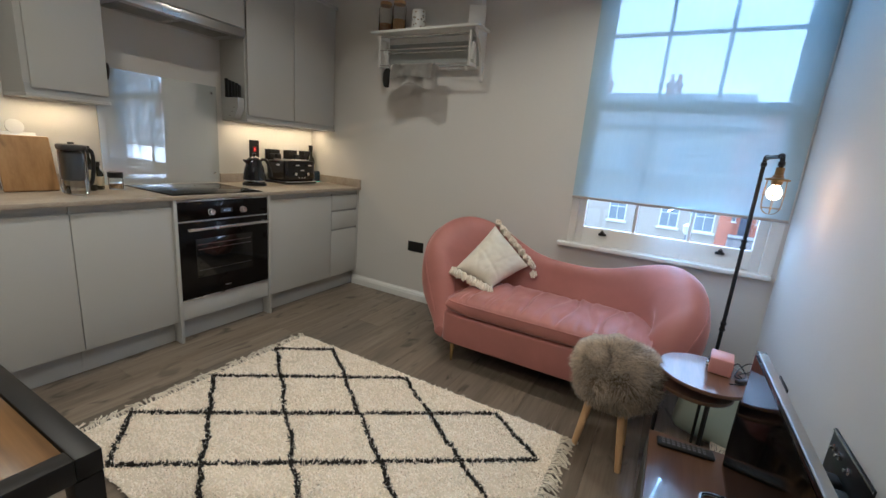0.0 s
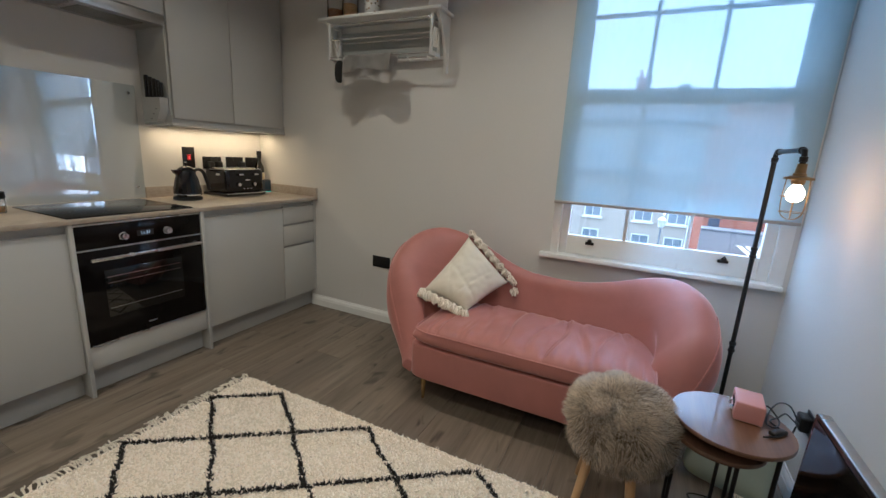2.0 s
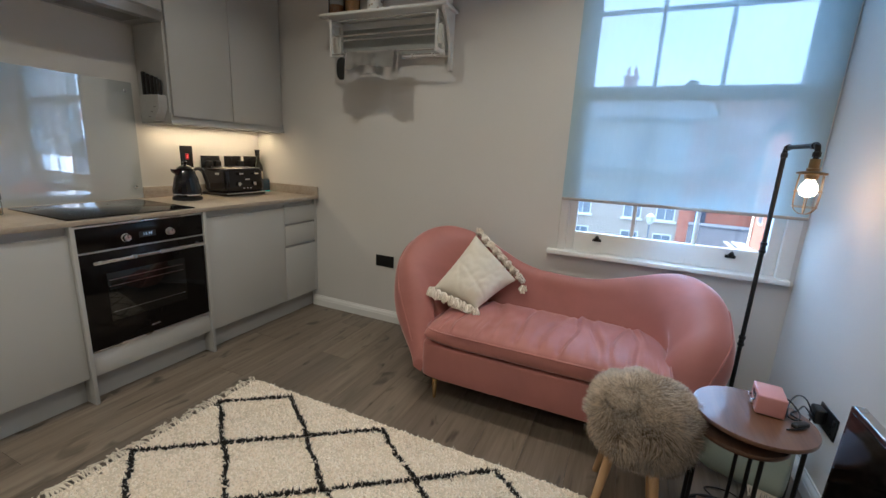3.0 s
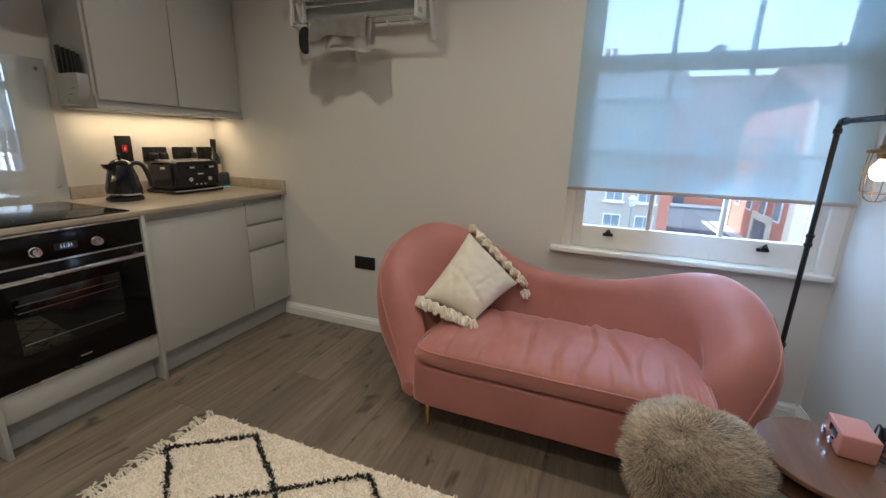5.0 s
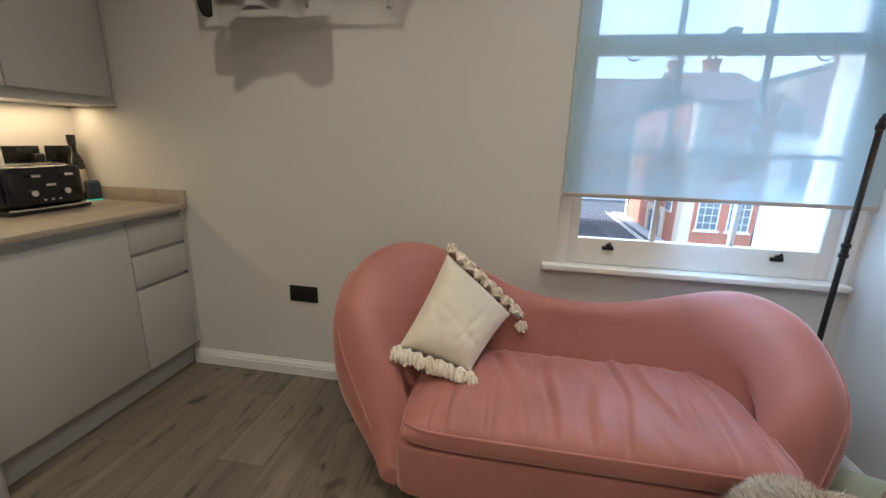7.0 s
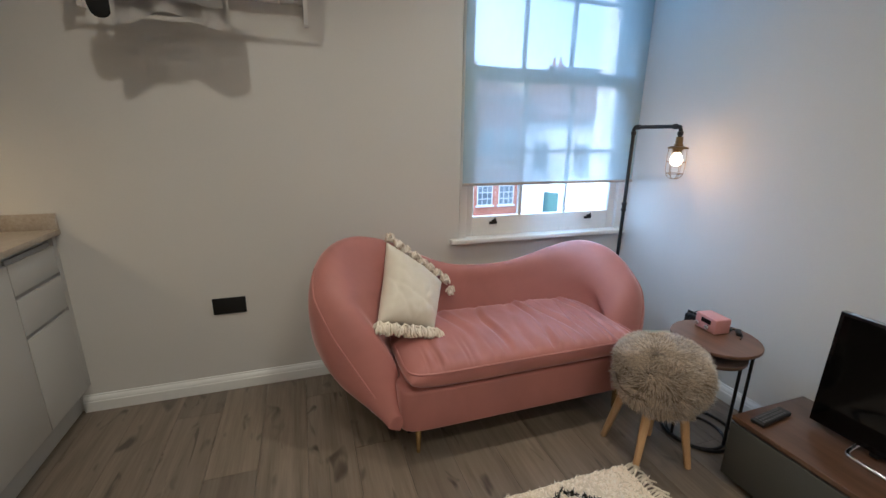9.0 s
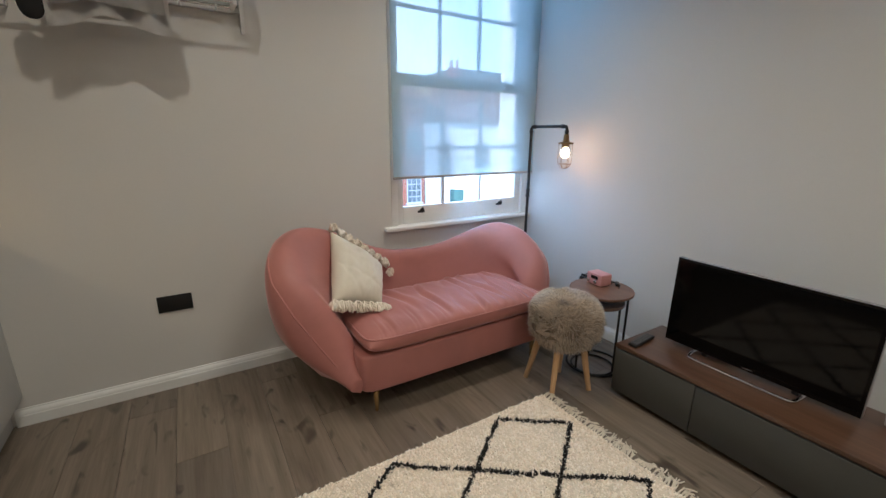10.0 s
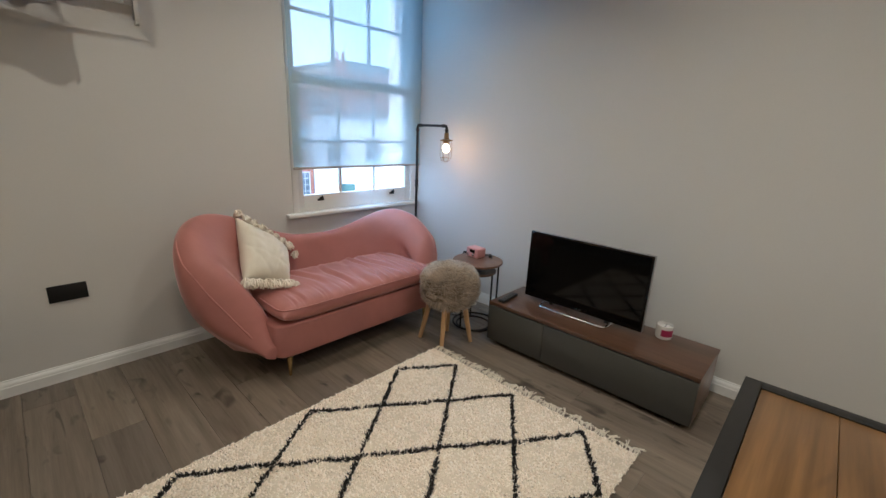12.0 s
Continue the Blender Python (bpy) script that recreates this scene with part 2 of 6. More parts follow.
# ---------------------------------------------------------------- mesh helpers (places in the room's own metres)
def box(bm, x0, x1, y0, y1, z0, z1, bevel=0.0, seg=2):
    geo = bmesh.ops.create_cube(bm, size=1.0, matrix=Matrix.Translation(((x0 + x1) / 2, (y0 + y1) / 2, (z0 + z1) / 2)) @ Matrix.Diagonal((x1 - x0, y1 - y0, z1 - z0, 1)))
    if bevel:
        edges = {e for v in geo["verts"] for e in v.link_edges}
        for f in bmesh.ops.bevel(bm, geom=list(edges), offset=bevel, segments=seg, affect="EDGES", profile=0.5)["faces"]:
            f.normal_update()
            f.smooth = max(abs(c) for c in f.normal) < 0.999
    return bm


def loft(bm, rings, closed=True, caps=True):
    """Skins rings of points of equal length."""
    rows = [[bm.verts.new(p) for p in r] for r in rings]
    n = len(rows[0])
    for a, b in zip(rows, rows[1:]):
        for i in range(n if closed else n - 1):
            j = (i + 1) % n
            bm.faces.new((a[i], a[j], b[j], b[i])).smooth = True
    if caps and closed:
        bm.faces.new(rows[0][::-1])
        bm.faces.new(rows[-1])
    return rows


def lathe(bm, profile, centre=(0, 0, 0), seg=28, m=None):
    """Turns a profile of (radius, height) round the vertical."""
    rings = []
    for r, z in profile:
        ring = [Vector((r * math.cos(2 * math.pi * i / seg), r * math.sin(2 * math.pi * i / seg), z)) for i in range(seg)]
        rings.append([(m @ p if m else p) + Vector(centre) for p in ring])
    loft(bm, rings)
    return bm


def tube(bm, pts, radius, seg=8, radii=None):
    """A round bar along points."""
    pts = [Vector(p) for p in pts]
    rings = []
    side = None
    for i, p in enumerate(pts):
        d = (pts[min(i + 1, len(pts) - 1)] - pts[max(i - 1, 0)]).normalized()
        if side is None:
            side = d.orthogonal().normalized()
        side = (side - d * side.dot(d)).normalized()
        up = d.cross(side)
        r = radii[i] if radii else radius
        rings.append([p + r * (math.cos(a) * side + math.sin(a) * up) for a in (2 * math.pi * k / seg for k in range(seg))])
    loft(bm, rings)
    return bm


def curve_pts(ctrl, n=40):
    """Smooth points through control points (Catmull-Rom)."""
    P = [Vector(c) for c in ctrl]
    P = [2 * P[0] - P[1]] + P + [2 * P[-1] - P[-2]]
    out = []
    spans = len(P) - 3
    for k in range(n + 1):
        s = k / n * spans
        i = min(int(s), spans - 1)
        t = s - i
        a, b, c, d = P[i:i + 4]
        out.append(0.5 * ((2 * b) + (c - a) * t + (2 * a - 5 * b + 4 * c - d) * t * t + (3 * b - a - 3 * c + d) * t ** 3))
    return out


def thing(name, x, y, z, label, category, group="", rz=0.0, kind=""):
    """An Empty at a thing's base, which parents its parts."""
    ob = new(name)
    ob.matrix_basis = pose(x, y, z, 0, 0, rz)
    ob.empty_display_size = 0.05
    return tagged(ob, label, category, group, kind)


def root_of(ob):
    while ob.parent:
        ob = ob.parent
    return ob


def finish(name, bm, material, smooth=40):
    bmesh.ops.recalc_face_normals(bm, faces=bm.faces)
    me = bpy.data.meshes.new(name)
    bm.to_mesh(me)
    bm.free()
    me.materials.append(material)
    if smooth:
        me.set_sharp_from_angle(angle=radians(smooth))
    else:
        me.shade_flat()
    return me


def part(name, bm, material, parent, label="", smooth=40):
    """Links a bmesh, given in the room's metres, as one mesh under a thing or under one of its parts."""
    bm.transform(root_of(parent).matrix_basis.inverted())
    ob = new(name, finish(name, bm, material, smooth))
    ob.parent = parent
    return tagged(ob, label)


def solid(name, bm, material, label="", category="", group="", kind="", smooth=40, base=None):
    """A thing that is one mesh, with its origin at its base."""
    if base:
        bm.transform(Matrix.Translation(base).inverted())
    ob = new(name, finish(name, bm, material, smooth))
    if base:
        ob.location = base
    return tagged(ob, label, category, group, kind)


def bx(*a, **k):
    return box(bmesh.new(), *a, **k)


# ---------------------------------------------------------------- the room
XK, XT, YW, YB = -2.96, 0.62, 2.72, -2.20   # kitchen wall, television wall, window wall, rear wall
WX0, WX1, WZ0, WZ1 = -0.537, 0.600, 0.700, 2.46   # window opening

solid("floor", bx(XK - 0.15, XT + 0.15, YB - 0.15, YW + 0.15, -0.16, -0.012), surface("screed", (0.12, 0.10, 0.085), 0.8), kind="structure", category="floor", label="grey-brown oak plank floor")
solid("ceiling", bx(XK - 0.15, XT + 0.15, YB - 0.15, YW + 0.30, CEIL, CEIL + 0.2), CEILING_PAINT, kind="structure", category="ceiling", label="plain white ceiling")
solid("wall_west", bx(XK - 0.15, XK, YB - 0.15, YW + 0.3, -0.012, CEIL), PAINT, kind="structure", category="wall", label="warm white wall behind the kitchen")
solid("wall_east", bx(XT, XT + 0.15, YB - 0.15, YW + 0.3, -0.012, CEIL), PAINT, kind="structure", category="wall", label="plain warm white plastered wall")
solid("wall_south", bx(XK, XT, YB - 0.15, YB, -0.012, CEIL), PAINT, kind="structure", category="wall", label="plain warm white plastered wall")
_bm = bmesh.new()
box(_bm, XK, WX0, YW, YW + 0.30, -0.012, CEIL)
box(_bm, WX1, XT, YW, YW + 0.30, -0.012, CEIL)
box(_bm, WX0, WX1, YW, YW + 0.30, -0.012, WZ0)
box(_bm, WX0, WX1, YW, YW + 0.30, WZ1, CEIL)
solid("wall_north", _bm, PAINT, kind="structure", category="wall", label="warm white wall with a sash window")


def skirting(name, along, a, b, wall, side):
    """Moulded skirting board: a flat with a stepped and rounded top."""
    prof = [(0.0, 0.0), (0.018, 0.0), (0.018, 0.050), (0.0155, 0.053), (0.0155, 0.060), (0.012, 0.069), (0.006, 0.076), (0.005, 0.083), (0.0, 0.083)]
    bm = bmesh.new()
    rings = []
    for s in (a, b):
        ring = []
        for d, z in prof:
            ring.append((s, wall + side * d, z) if along == "x" else (wall + side * d, s, z))
        rings.append(ring)
    loft(bm, rings)
    return solid(name, bm, GLOSS_WHITE, kind="structure", category="skirting board", label="white moulded skirting board", smooth=25)


skirting("baseboard", "x", -2.415, XT - 0.018, YW, -1)
skirting("baseboard", "y", YB, YW, XT, -1)
skirting("baseboard", "x", -2.3, XT - 0.018, YB, 1)


# ---------------------------------------------------------------- sash window and blind
window = thing("window_1", 0.03, YW, WZ0, "white painted six-over-six timber sash window", "window", kind="structure")
_bm = bmesh.new()
box(_bm, WX0, WX0 + 0.045, YW - 0.004, YW + 0.16, 0.726, WZ1, 0.003)
box(_bm, WX1 - 0.060, WX1, YW - 0.004, YW + 0.16, 0.726, WZ1, 0.003)
box(_bm, WX0 + 0.045, WX1 - 0.060, YW - 0.004, YW + 0.16, WZ1 - 0.05, WZ1, 0.003)
part("window_frame", _bm, GLOSS_WHITE, window)
part("window_sill", bx(-0.592, XT - 0.025, YW - 0.045, YW + 0.16, WZ0, 0.726, 0.005, 3), GLOSS_WHITE, window)
SX0, SX1 = WX0 + 0.045, WX1 - 0.060
GX0, GX1 = -0.446, 0.490
VB = [-0.140, 0.168]


def sash(y0, y1, z0, z1, g0, g1, mid):
    bm = bmesh.new()
    box(bm, SX0, GX0, y0, y1, z0, z1, 0.003)
    box(bm, GX1, SX1, y0, y1, z0, z1, 0.003)
    box(bm, GX0, GX1, y0, y1, z0, g0, 0.003)
    box(bm, GX0, GX1, y0, y1, g1, z1, 0.003)
    ob = part("sash", bm, GLOSS_WHITE, window)
    for x in VB:
        part("glazing_bar", bx(x - 0.010, x + 0.010, y0 + 0.006, y1 - 0.006, g0, g1, 0.003), GLOSS_WHITE, ob)
    for a, b in zip([GX0] + [v + 0.010 for v in VB], [v - 0.010 for v in VB] + [GX1]):
        part("glazing_bar", bx(a, b, y0 + 0.007, y1 - 0.007, mid - 0.010, mid + 0.010, 0.003), GLOSS_WHITE, ob)
    xs, zs = [GX0] + VB + [GX1], [g0, mid, g1]
    ym = (y0 + y1) / 2
    for a, b in zip(xs, xs[1:]):
        for c, d in zip(zs, zs[1:]):
            pane = part("pane", bx(a, b, ym - 0.002, ym + 0.002, c, d), GLASS, ob)
            pane.visible_shadow = False
    return ob


lower_sash = sash(YW + 0.018, YW + 0.056, 0.728, 1.650, 0.842, 1.585, 1.212)
upper_sash = sash(YW + 0.062, YW + 0.100, 1.585, WZ1 - 0.05, 1.655, 2.375, 2.030)


def latch(x):
    """Black sash lift: a back plate with a hooked tab."""
    bm = bmesh.new()
    box(bm, x - 0.024, x + 0.024, YW + 0.006, YW + 0.018, 0.796, 0.812, 0.003)
    box(bm, x - 0.012, x + 0.012, YW - 0.010, YW + 0.012, 0.806, 0.824, 0.004)
    tube(bm, [(x - 0.008, YW - 0.006, 0.822), (x, YW - 0.012, 0.834), (x + 0.008, YW - 0.006, 0.822)], 0.004, 6)
    part("sash_lift", bm, BLACK_METAL, window, "black metal sash lift")


latch(-0.318)
latch(0.340)
_bm = bmesh.new()
box(_bm, 0.000, 0.055, YW + 0.030, YW + 0.058, 1.650, 1.662, 0.003)
tube(_bm, [(0.01, YW + 0.04, 1.665), (0.03, YW + 0.035, 1.672), (0.06, YW + 0.045, 1.668)], 0.006, 8)
part("sash_catch", _bm, BLACK_METAL, window, "dark metal sash catch")

roller_blind = thing("roller_blind", 0.02, YW - 0.035, 1.03, "translucent white roller blind drawn most of the way down", "blind")
_bm = bmesh.new()
_rows = []
for i in range(25):
    z = 1.040 + (2.52 - 1.040) * i / 24
    _rows.append([(-0.535 + 1.137 * j / 20, YW - 0.036 + 0.0012 * math.sin(j * 0.9) * (1 - i / 24), z) for j in range(21)])
loft(_bm, _rows, closed=False)
part("fabric", _bm, BLIND, roller_blind)
part("bottom_bar", bx(-0.537, 0.604, YW - 0.042, YW - 0.030, 1.026, 1.042, 0.004), surface("bar_fabric", (0.42, 0.38, 0.34), 0.6), roller_blind, "taupe weighted bottom bar")
_bm = bmesh.new()
tube(_bm, [(-0.545, YW - 0.045, 2.53), (0.602, YW - 0.045, 2.53)], 0.022, 20)
part("roller_tube", _bm, surface("blind_roll", (0.75, 0.77, 0.78), 0.8), roller_blind)
for _x in (-0.553, 0.604):
    part("bracket", bx(_x, _x + 0.008, YW - 0.075, YW, 2.50, 2.56, 0.002), GLOSS_WHITE, roller_blind)

# ---------------------------------------------------------------- kitchen
FRONT = -2.375          # face of the base doors
TOP = 0.888             # worktop height


def slab_door(name, y0, y1, z0, z1, x=FRONT, t=0.019, parent=None, label=""):
    return part(name, bx(x - t, x, y0 + 0.0009, y1 - 0.0009, z0, z1, 0.0015), CABINET, parent, label)


def base_cabinet(y0, y1, doors, label):
    ob = thing("base_cabinet", (XK + FRONT) / 2, (y0 + y1) / 2, 0, label, "kitchen cabinet", "run of base cabinets")
    part("body", bx(XK + 0.005, FRONT - 0.021, y0 + 0.001, y1 - 0.001, 0.135, 0.864), CABINET_RAIL, ob)
    part("plinth", bx(FRONT - 0.075, FRONT - 0.057, y0, y1, 0.0, 0.133), CABINET_RAIL, ob, "recessed grey plinth")
    for a, b in doors:
        slab_door("door", a, b, 0.137, 0.824, parent=ob)
    part("handle_rail", bx(FRONT - 0.020, FRONT - 0.012, y0, y1, 0.834, 0.864, 0.001), CABINET_RAIL, ob, "recessed finger rail")
    return ob


base_cabinet(-1.12, 0.090, [(-1.12, -0.515), (-0.515, 0.090)], "matt light grey handleless kitchen base cabinet")
base_cabinet(0.092, 0.690, [(0.092, 0.690)], "matt light grey handleless kitchen base cabinet")
base_cabinet(0.692, 1.143, [(0.692, 1.143)], "narrower matt grey handleless cabinet beside the oven")
base_cabinet(1.783, 2.385, [(1.783, 2.385)], "matt grey handleless cabinet between oven and drawers")

drawers = thing("drawer_cabinet", (XK + FRONT) / 2, 2.55, 0, "matt light grey three-drawer kitchen cabinet against the wall", "kitchen cabinet", "run of base cabinets")
part("body", bx(XK + 0.005, FRONT - 0.021, 2.388, YW - 0.004, 0.135, 0.864), CABINET_RAIL, drawers)
part("plinth", bx(FRONT - 0.075, FRONT - 0.057, 2.385, YW - 0.002, 0.0, 0.133), CABINET_RAIL, drawers)
for _z0, _z1 in ((0.137, 0.530), (0.548, 0.690), (0.708, 0.824)):
    _d = slab_door("drawer_front", 2.388, 2.690, _z0, _z1, parent=drawers)
    part("finger_groove", bx(FRONT - 0.019, FRONT - 0.010, 2.395, 2.680, _z1, _z1 + 0.017), surface("groove", (0.30, 0.30, 0.295), 0.5), _d)
part("filler", bx(FRONT - 0.019, FRONT - 0.001, 2.692, YW - 0.002, 0.137, 0.864), CABINET, drawers)

# oven housing: two panels down to the floor and a filler below the oven
housing = thing("oven_housing", (XK + FRONT) / 2, 1.463, 0, "light grey panels framing the built-in oven", "kitchen cabinet", "run of base cabinets")
for _y in (1.144, 1.764):
    part("end_panel", bx(XK + 0.005, FRONT + 0.016, _y, _y + 0.0175, 0.0, 0.864, 0.001), CABINET, housing)
part("filler", bx(FRONT - 0.019, FRONT, 1.1635, 1.7625, 0.137, 0.252, 0.0015), CABINET, housing)
part("plinth", bx(FRONT - 0.075, FRONT - 0.057, 1.1635, 1.7625, 0.0, 0.133), CABINET_RAIL, housing)

oven = thing("oven", (XK + FRONT) / 2, 1.463, 0.254, "black glass built-in electric oven with steel trim", "oven")
OV0, OV1 = 1.165, 1.761
part("body", bx(XK + 0.02, FRONT - 0.012, OV0 + 0.005, OV1 - 0.005, 0.256, 0.846), BLACK_METAL, oven)
panel = part("control_panel", bx(FRONT - 0.011, FRONT + 0.006, OV0, OV1, 0.738, 0.851, 0.002), BLACK_GLASS, oven)
part("trim", bx(FRONT - 0.011, FRONT + 0.010, OV0, OV1, 0.8515, 0.859, 0.001), STEEL, oven, "brushed steel trim")
part("trim", bx(FRONT - 0.011, FRONT + 0.009, OV0, OV1, 0.731, 0.7375, 0.001), STEEL, oven, "brushed steel trim")
oven_door = part("door", bx(FRONT - 0.011, FRONT + 0.006, OV0, OV1, 0.264, 0.730, 0.002), BLACK_GLASS, oven)
part("trim", bx(FRONT - 0.011, FRONT + 0.008, OV0, OV1, 0.256, 0.2635, 0.001), STEEL, oven, "brushed steel trim")
INNER = surface("oven_window", (0.006, 0.0065, 0.007), 0.05, vary=0.15, fine=20, bump=0.0)
part("window", bx(FRONT + 0.0035, FRONT + 0.0072, 1.262, 1.640, 0.385, 0.625, 0.001), INNER, oven_door, "dark oven window")
SHELF = surface("oven_shelf", (0.62, 0.66, 0.66), 0.22, 1.0, vary=0.05, bump=0)
for _z in (0.430, 0.560, 0.590):
    part("shelf_edge", bx(FRONT + 0.0068, FRONT + 0.0078, 1.272, 1.628, _z - 0.002, _z + 0.002), SHELF, oven_door, "shelf edge behind the glass")
_bm = bmesh.new()
box(_bm, FRONT + 0.034, FRONT + 0.052, 1.200, 1.738, 0.684, 0.700, 0.003)
for _y in (1.215, 1.710):
    box(_bm, FRONT + 0.005, FRONT + 0.036, _y, _y + 0.014, 0.685, 0.699, 0.002)
part("handle", _bm, STEEL, oven_door, "flat brushed steel handle")
for _y in (1.362, 1.574):
    _bm = bmesh.new()
    lathe(_bm, [(0.020, 0.0), (0.020, 0.004), (0.017, 0.006), (0.016, 0.022), (0.014, 0.025), (0.0005, 0.025)], (FRONT + 0.006, _y, 0.783), 24, Matrix.Rotation(radians(90), 3, "Y"))
    _k = part("knob", _bm, STEEL, panel, "round steel knob")
    part("pointer", bx(FRONT + 0.0305, FRONT + 0.0320, _y - 0.0012, _y + 0.0012, 0.784, 0.799), BLACK_PLASTIC, _k)
_disp = part("display", bx(FRONT + 0.0055, FRONT + 0.0068, 1.425, 1.505, 0.772, 0.802), BLACK_PLASTIC, panel)


def lettering(text, m, size, material, parent, name="lettering", label=""):
    cu = bpy.data.curves.new(name, "FONT")
    cu.body, cu.size, cu.align_x, cu.align_y, cu.extrude = text, size, "CENTER", "CENTER", 0.0003
    tmp = bpy.data.objects.new("tmp", cu)
    scene.collection.objects.link(tmp)
    dg = bpy.context.evaluated_depsgraph_get()
    me = bpy.data.meshes.new_from_object(tmp.evaluated_get(dg))
    bpy.data.objects.remove(tmp)
    bm = bmesh.new()
    bm.from_mesh(me)
    bpy.data.meshes.remove(me)
    bm.transform(m)
    return part(name, bm, material, parent, label, smooth=0)


lettering("11:31", Matrix.Translation((FRONT + 0.0072, 1.466, 0.787)) @ Matrix.Rotation(radians(90), 4, "Z") @ Matrix.Rotation(radians(90), 4, "X"), 0.021, glowing("clock_digits", (0.7, 0.85, 1.0), 0.09), panel, "clock_digits", "pale glowing clock digits")
part("badge", bx(FRONT + 0.006, FRONT + 0.0066, 1.437, 1.480, 0.300, 0.306), STEEL, oven_door)

_bm = bmesh.new()
box(_bm, XK + 0.002, FRONT + 0.022, -1.12, YW - 0.002, 0.8655, TOP, 0.0015)
solid("worktop", _bm, WORKTOP, "beige stone-effect laminate worktop", "worktop", base=(-2.66, 0.8, 0.8655))
solid("upstand", bx(XK + 0.001, XK + 0.018, 1.806, YW - 0.020, TOP, 0.956, 0.001), WORKTOP, "beige laminate upstand along the kitchen wall", "upstand", base=(XK + 0.01, 2.2, TOP))
solid("upstand", bx(XK + 0.001, FRONT + 0.020, YW - 0.0195, YW - 0.001, TOP, 0.956, 0.001), WORKTOP, "beige laminate upstand on the end wall", "upstand", base=(-2.6, YW - 0.01, TOP))
solid("upstand", bx(XK + 0.001, XK + 0.018, -1.12, 1.072, TOP, 0.956, 0.001), WORKTOP, "beige laminate upstand along the kitchen wall", "upstand", base=(XK + 0.01, 0, TOP))

splashback = thing("splashback", XK + 0.01, 1.44, TOP, "clear glossy glass splashback screwed to the wall behind the hob", "splashback")
part("glass_panel", bx(XK + 0.001, XK + 0.007, 1.074, 1.804, TOP + 0.001, 1.568), SPLASH, splashback, smooth=0)
for _y, _z in ((1.11, 0.96), (1.765, 0.96), (1.765, 1.520), (1.11, 1.520)):
    _bm = bmesh.new()
    lathe(_bm, [(0.009, 0), (0.009, 0.003), (0.006, 0.005), (0.0005, 0.005)], (XK + 0.007, _y, _z), 16, Matrix.Rotation(radians(90), 3, "Y"))
    part("screw_cap", _bm, CHROME, splashback)

hob = thing("hob", -2.63, 1.44, TOP, "black glass electric hob set in the worktop", "hob")
part("glass", bx(-2.885, -2.372, 1.146, 1.730, TOP + 0.0005, TOP + 0.0065, 0.002), BLACK_GLASS, hob)
RING = surface("hob_print", (0.10, 0.10, 0.10), 0.2, bump=0)
for _x, _y, _r in ((-2.51, 1.30, 0.075), (-2.51, 1.58, 0.10), (-2.75, 1.30, 0.10), (-2.75, 1.58, 0.075)):
    _bm = bmesh.new()
    loft(_bm, [[(_x + r * math.cos(2 * math.pi * i / 40), _y + r * math.sin(2 * math.pi * i / 40), TOP + 0.0068) for i in range(40)] for r in (_r - 0.001, _r + 0.001)], caps=False)
    part("cooking_zone", _bm, RING, hob)

# wall cabinets
UF = -2.670


def wall_cabinet(y0, y1, doors, label, z0=1.345, z1=2.32):
    ob = thing("wall_cabinet", (XK + UF) / 2, (y0 + y1) / 2, z0, label, "kitchen cabinet", "wall cabinets")
    part("body", bx(XK + 0.002, UF - 0.021, y0, y1, z0 + 0.016, z1, 0.001), CABINET, ob)
    part("bottom_panel", bx(XK + 0.002, UF - 0.004, y0, y1, z0, z0 + 0.015, 0.001), CABINET, ob)
    part("handle_rail", bx(UF - 0.020, UF - 0.012, y0 + 0.001, y1 - 0.001, z0 + 0.016, z0 + 0.060), CABINET_RAIL, ob, "recessed finger rail")
    for a, b in doors:
        part("door", bx(UF - 0.019, UF, a + 0.0015, b - 0.0015, z0 + 0.044, z1, 0.0018), CABINET, ob)
    return ob


wall_cabinet(0.690, 1.030, [(0.712, 1.022)], "light grey handleless wall cabinet beside the extractor")
wall_cabinet(1.846, YW - 0.003, [(1.856, 2.262), (2.264, 2.690)], "light grey handleless double wall cabinet")
hoodcab = thing("extractor_cabinet", (XK + UF) / 2, 1.44, 1.885, "light grey cabinet with a built-in extractor above the hob", "extractor hood")
part("body", bx(XK + 0.002, UF - 0.021, 1.032, 1.844, 1.905, 2.32, 0.001), CABINET, hoodcab)
part("door", bx(UF - 0.019, UF, 1.034, 1.842, 1.945, 2.32, 0.0018), CABINET, hoodcab)
hood = part("extractor", bx(XK + 0.004, UF + 0.004, 1.034, 1.842, 1.888, 1.935, 0.003), STEEL, hoodcab, "brushed steel extractor front")
_filter = surface("extractor_filter", (0.35, 0.35, 0.35), 0.4, 1.0, bump=0.3, fine=400)
for _y in (1.12, 1.46):
    part("filter", bx(-2.90, -2.72, _y, _y + 0.30, 1.8845, 1.8875, 0.001), _filter, hood, "metal mesh grease filter")
# cornice above the wall cabinets
part("panel", bx(XK + 0.002, UF + 0.005, 0.690, YW - 0.004, 2.322, 2.345, 0.002), CABINET, hoodcab)


# ---------------------------------------------------------------- soft shapes
def spow(v, e):
    return math.copysign(abs(v) ** e, v)


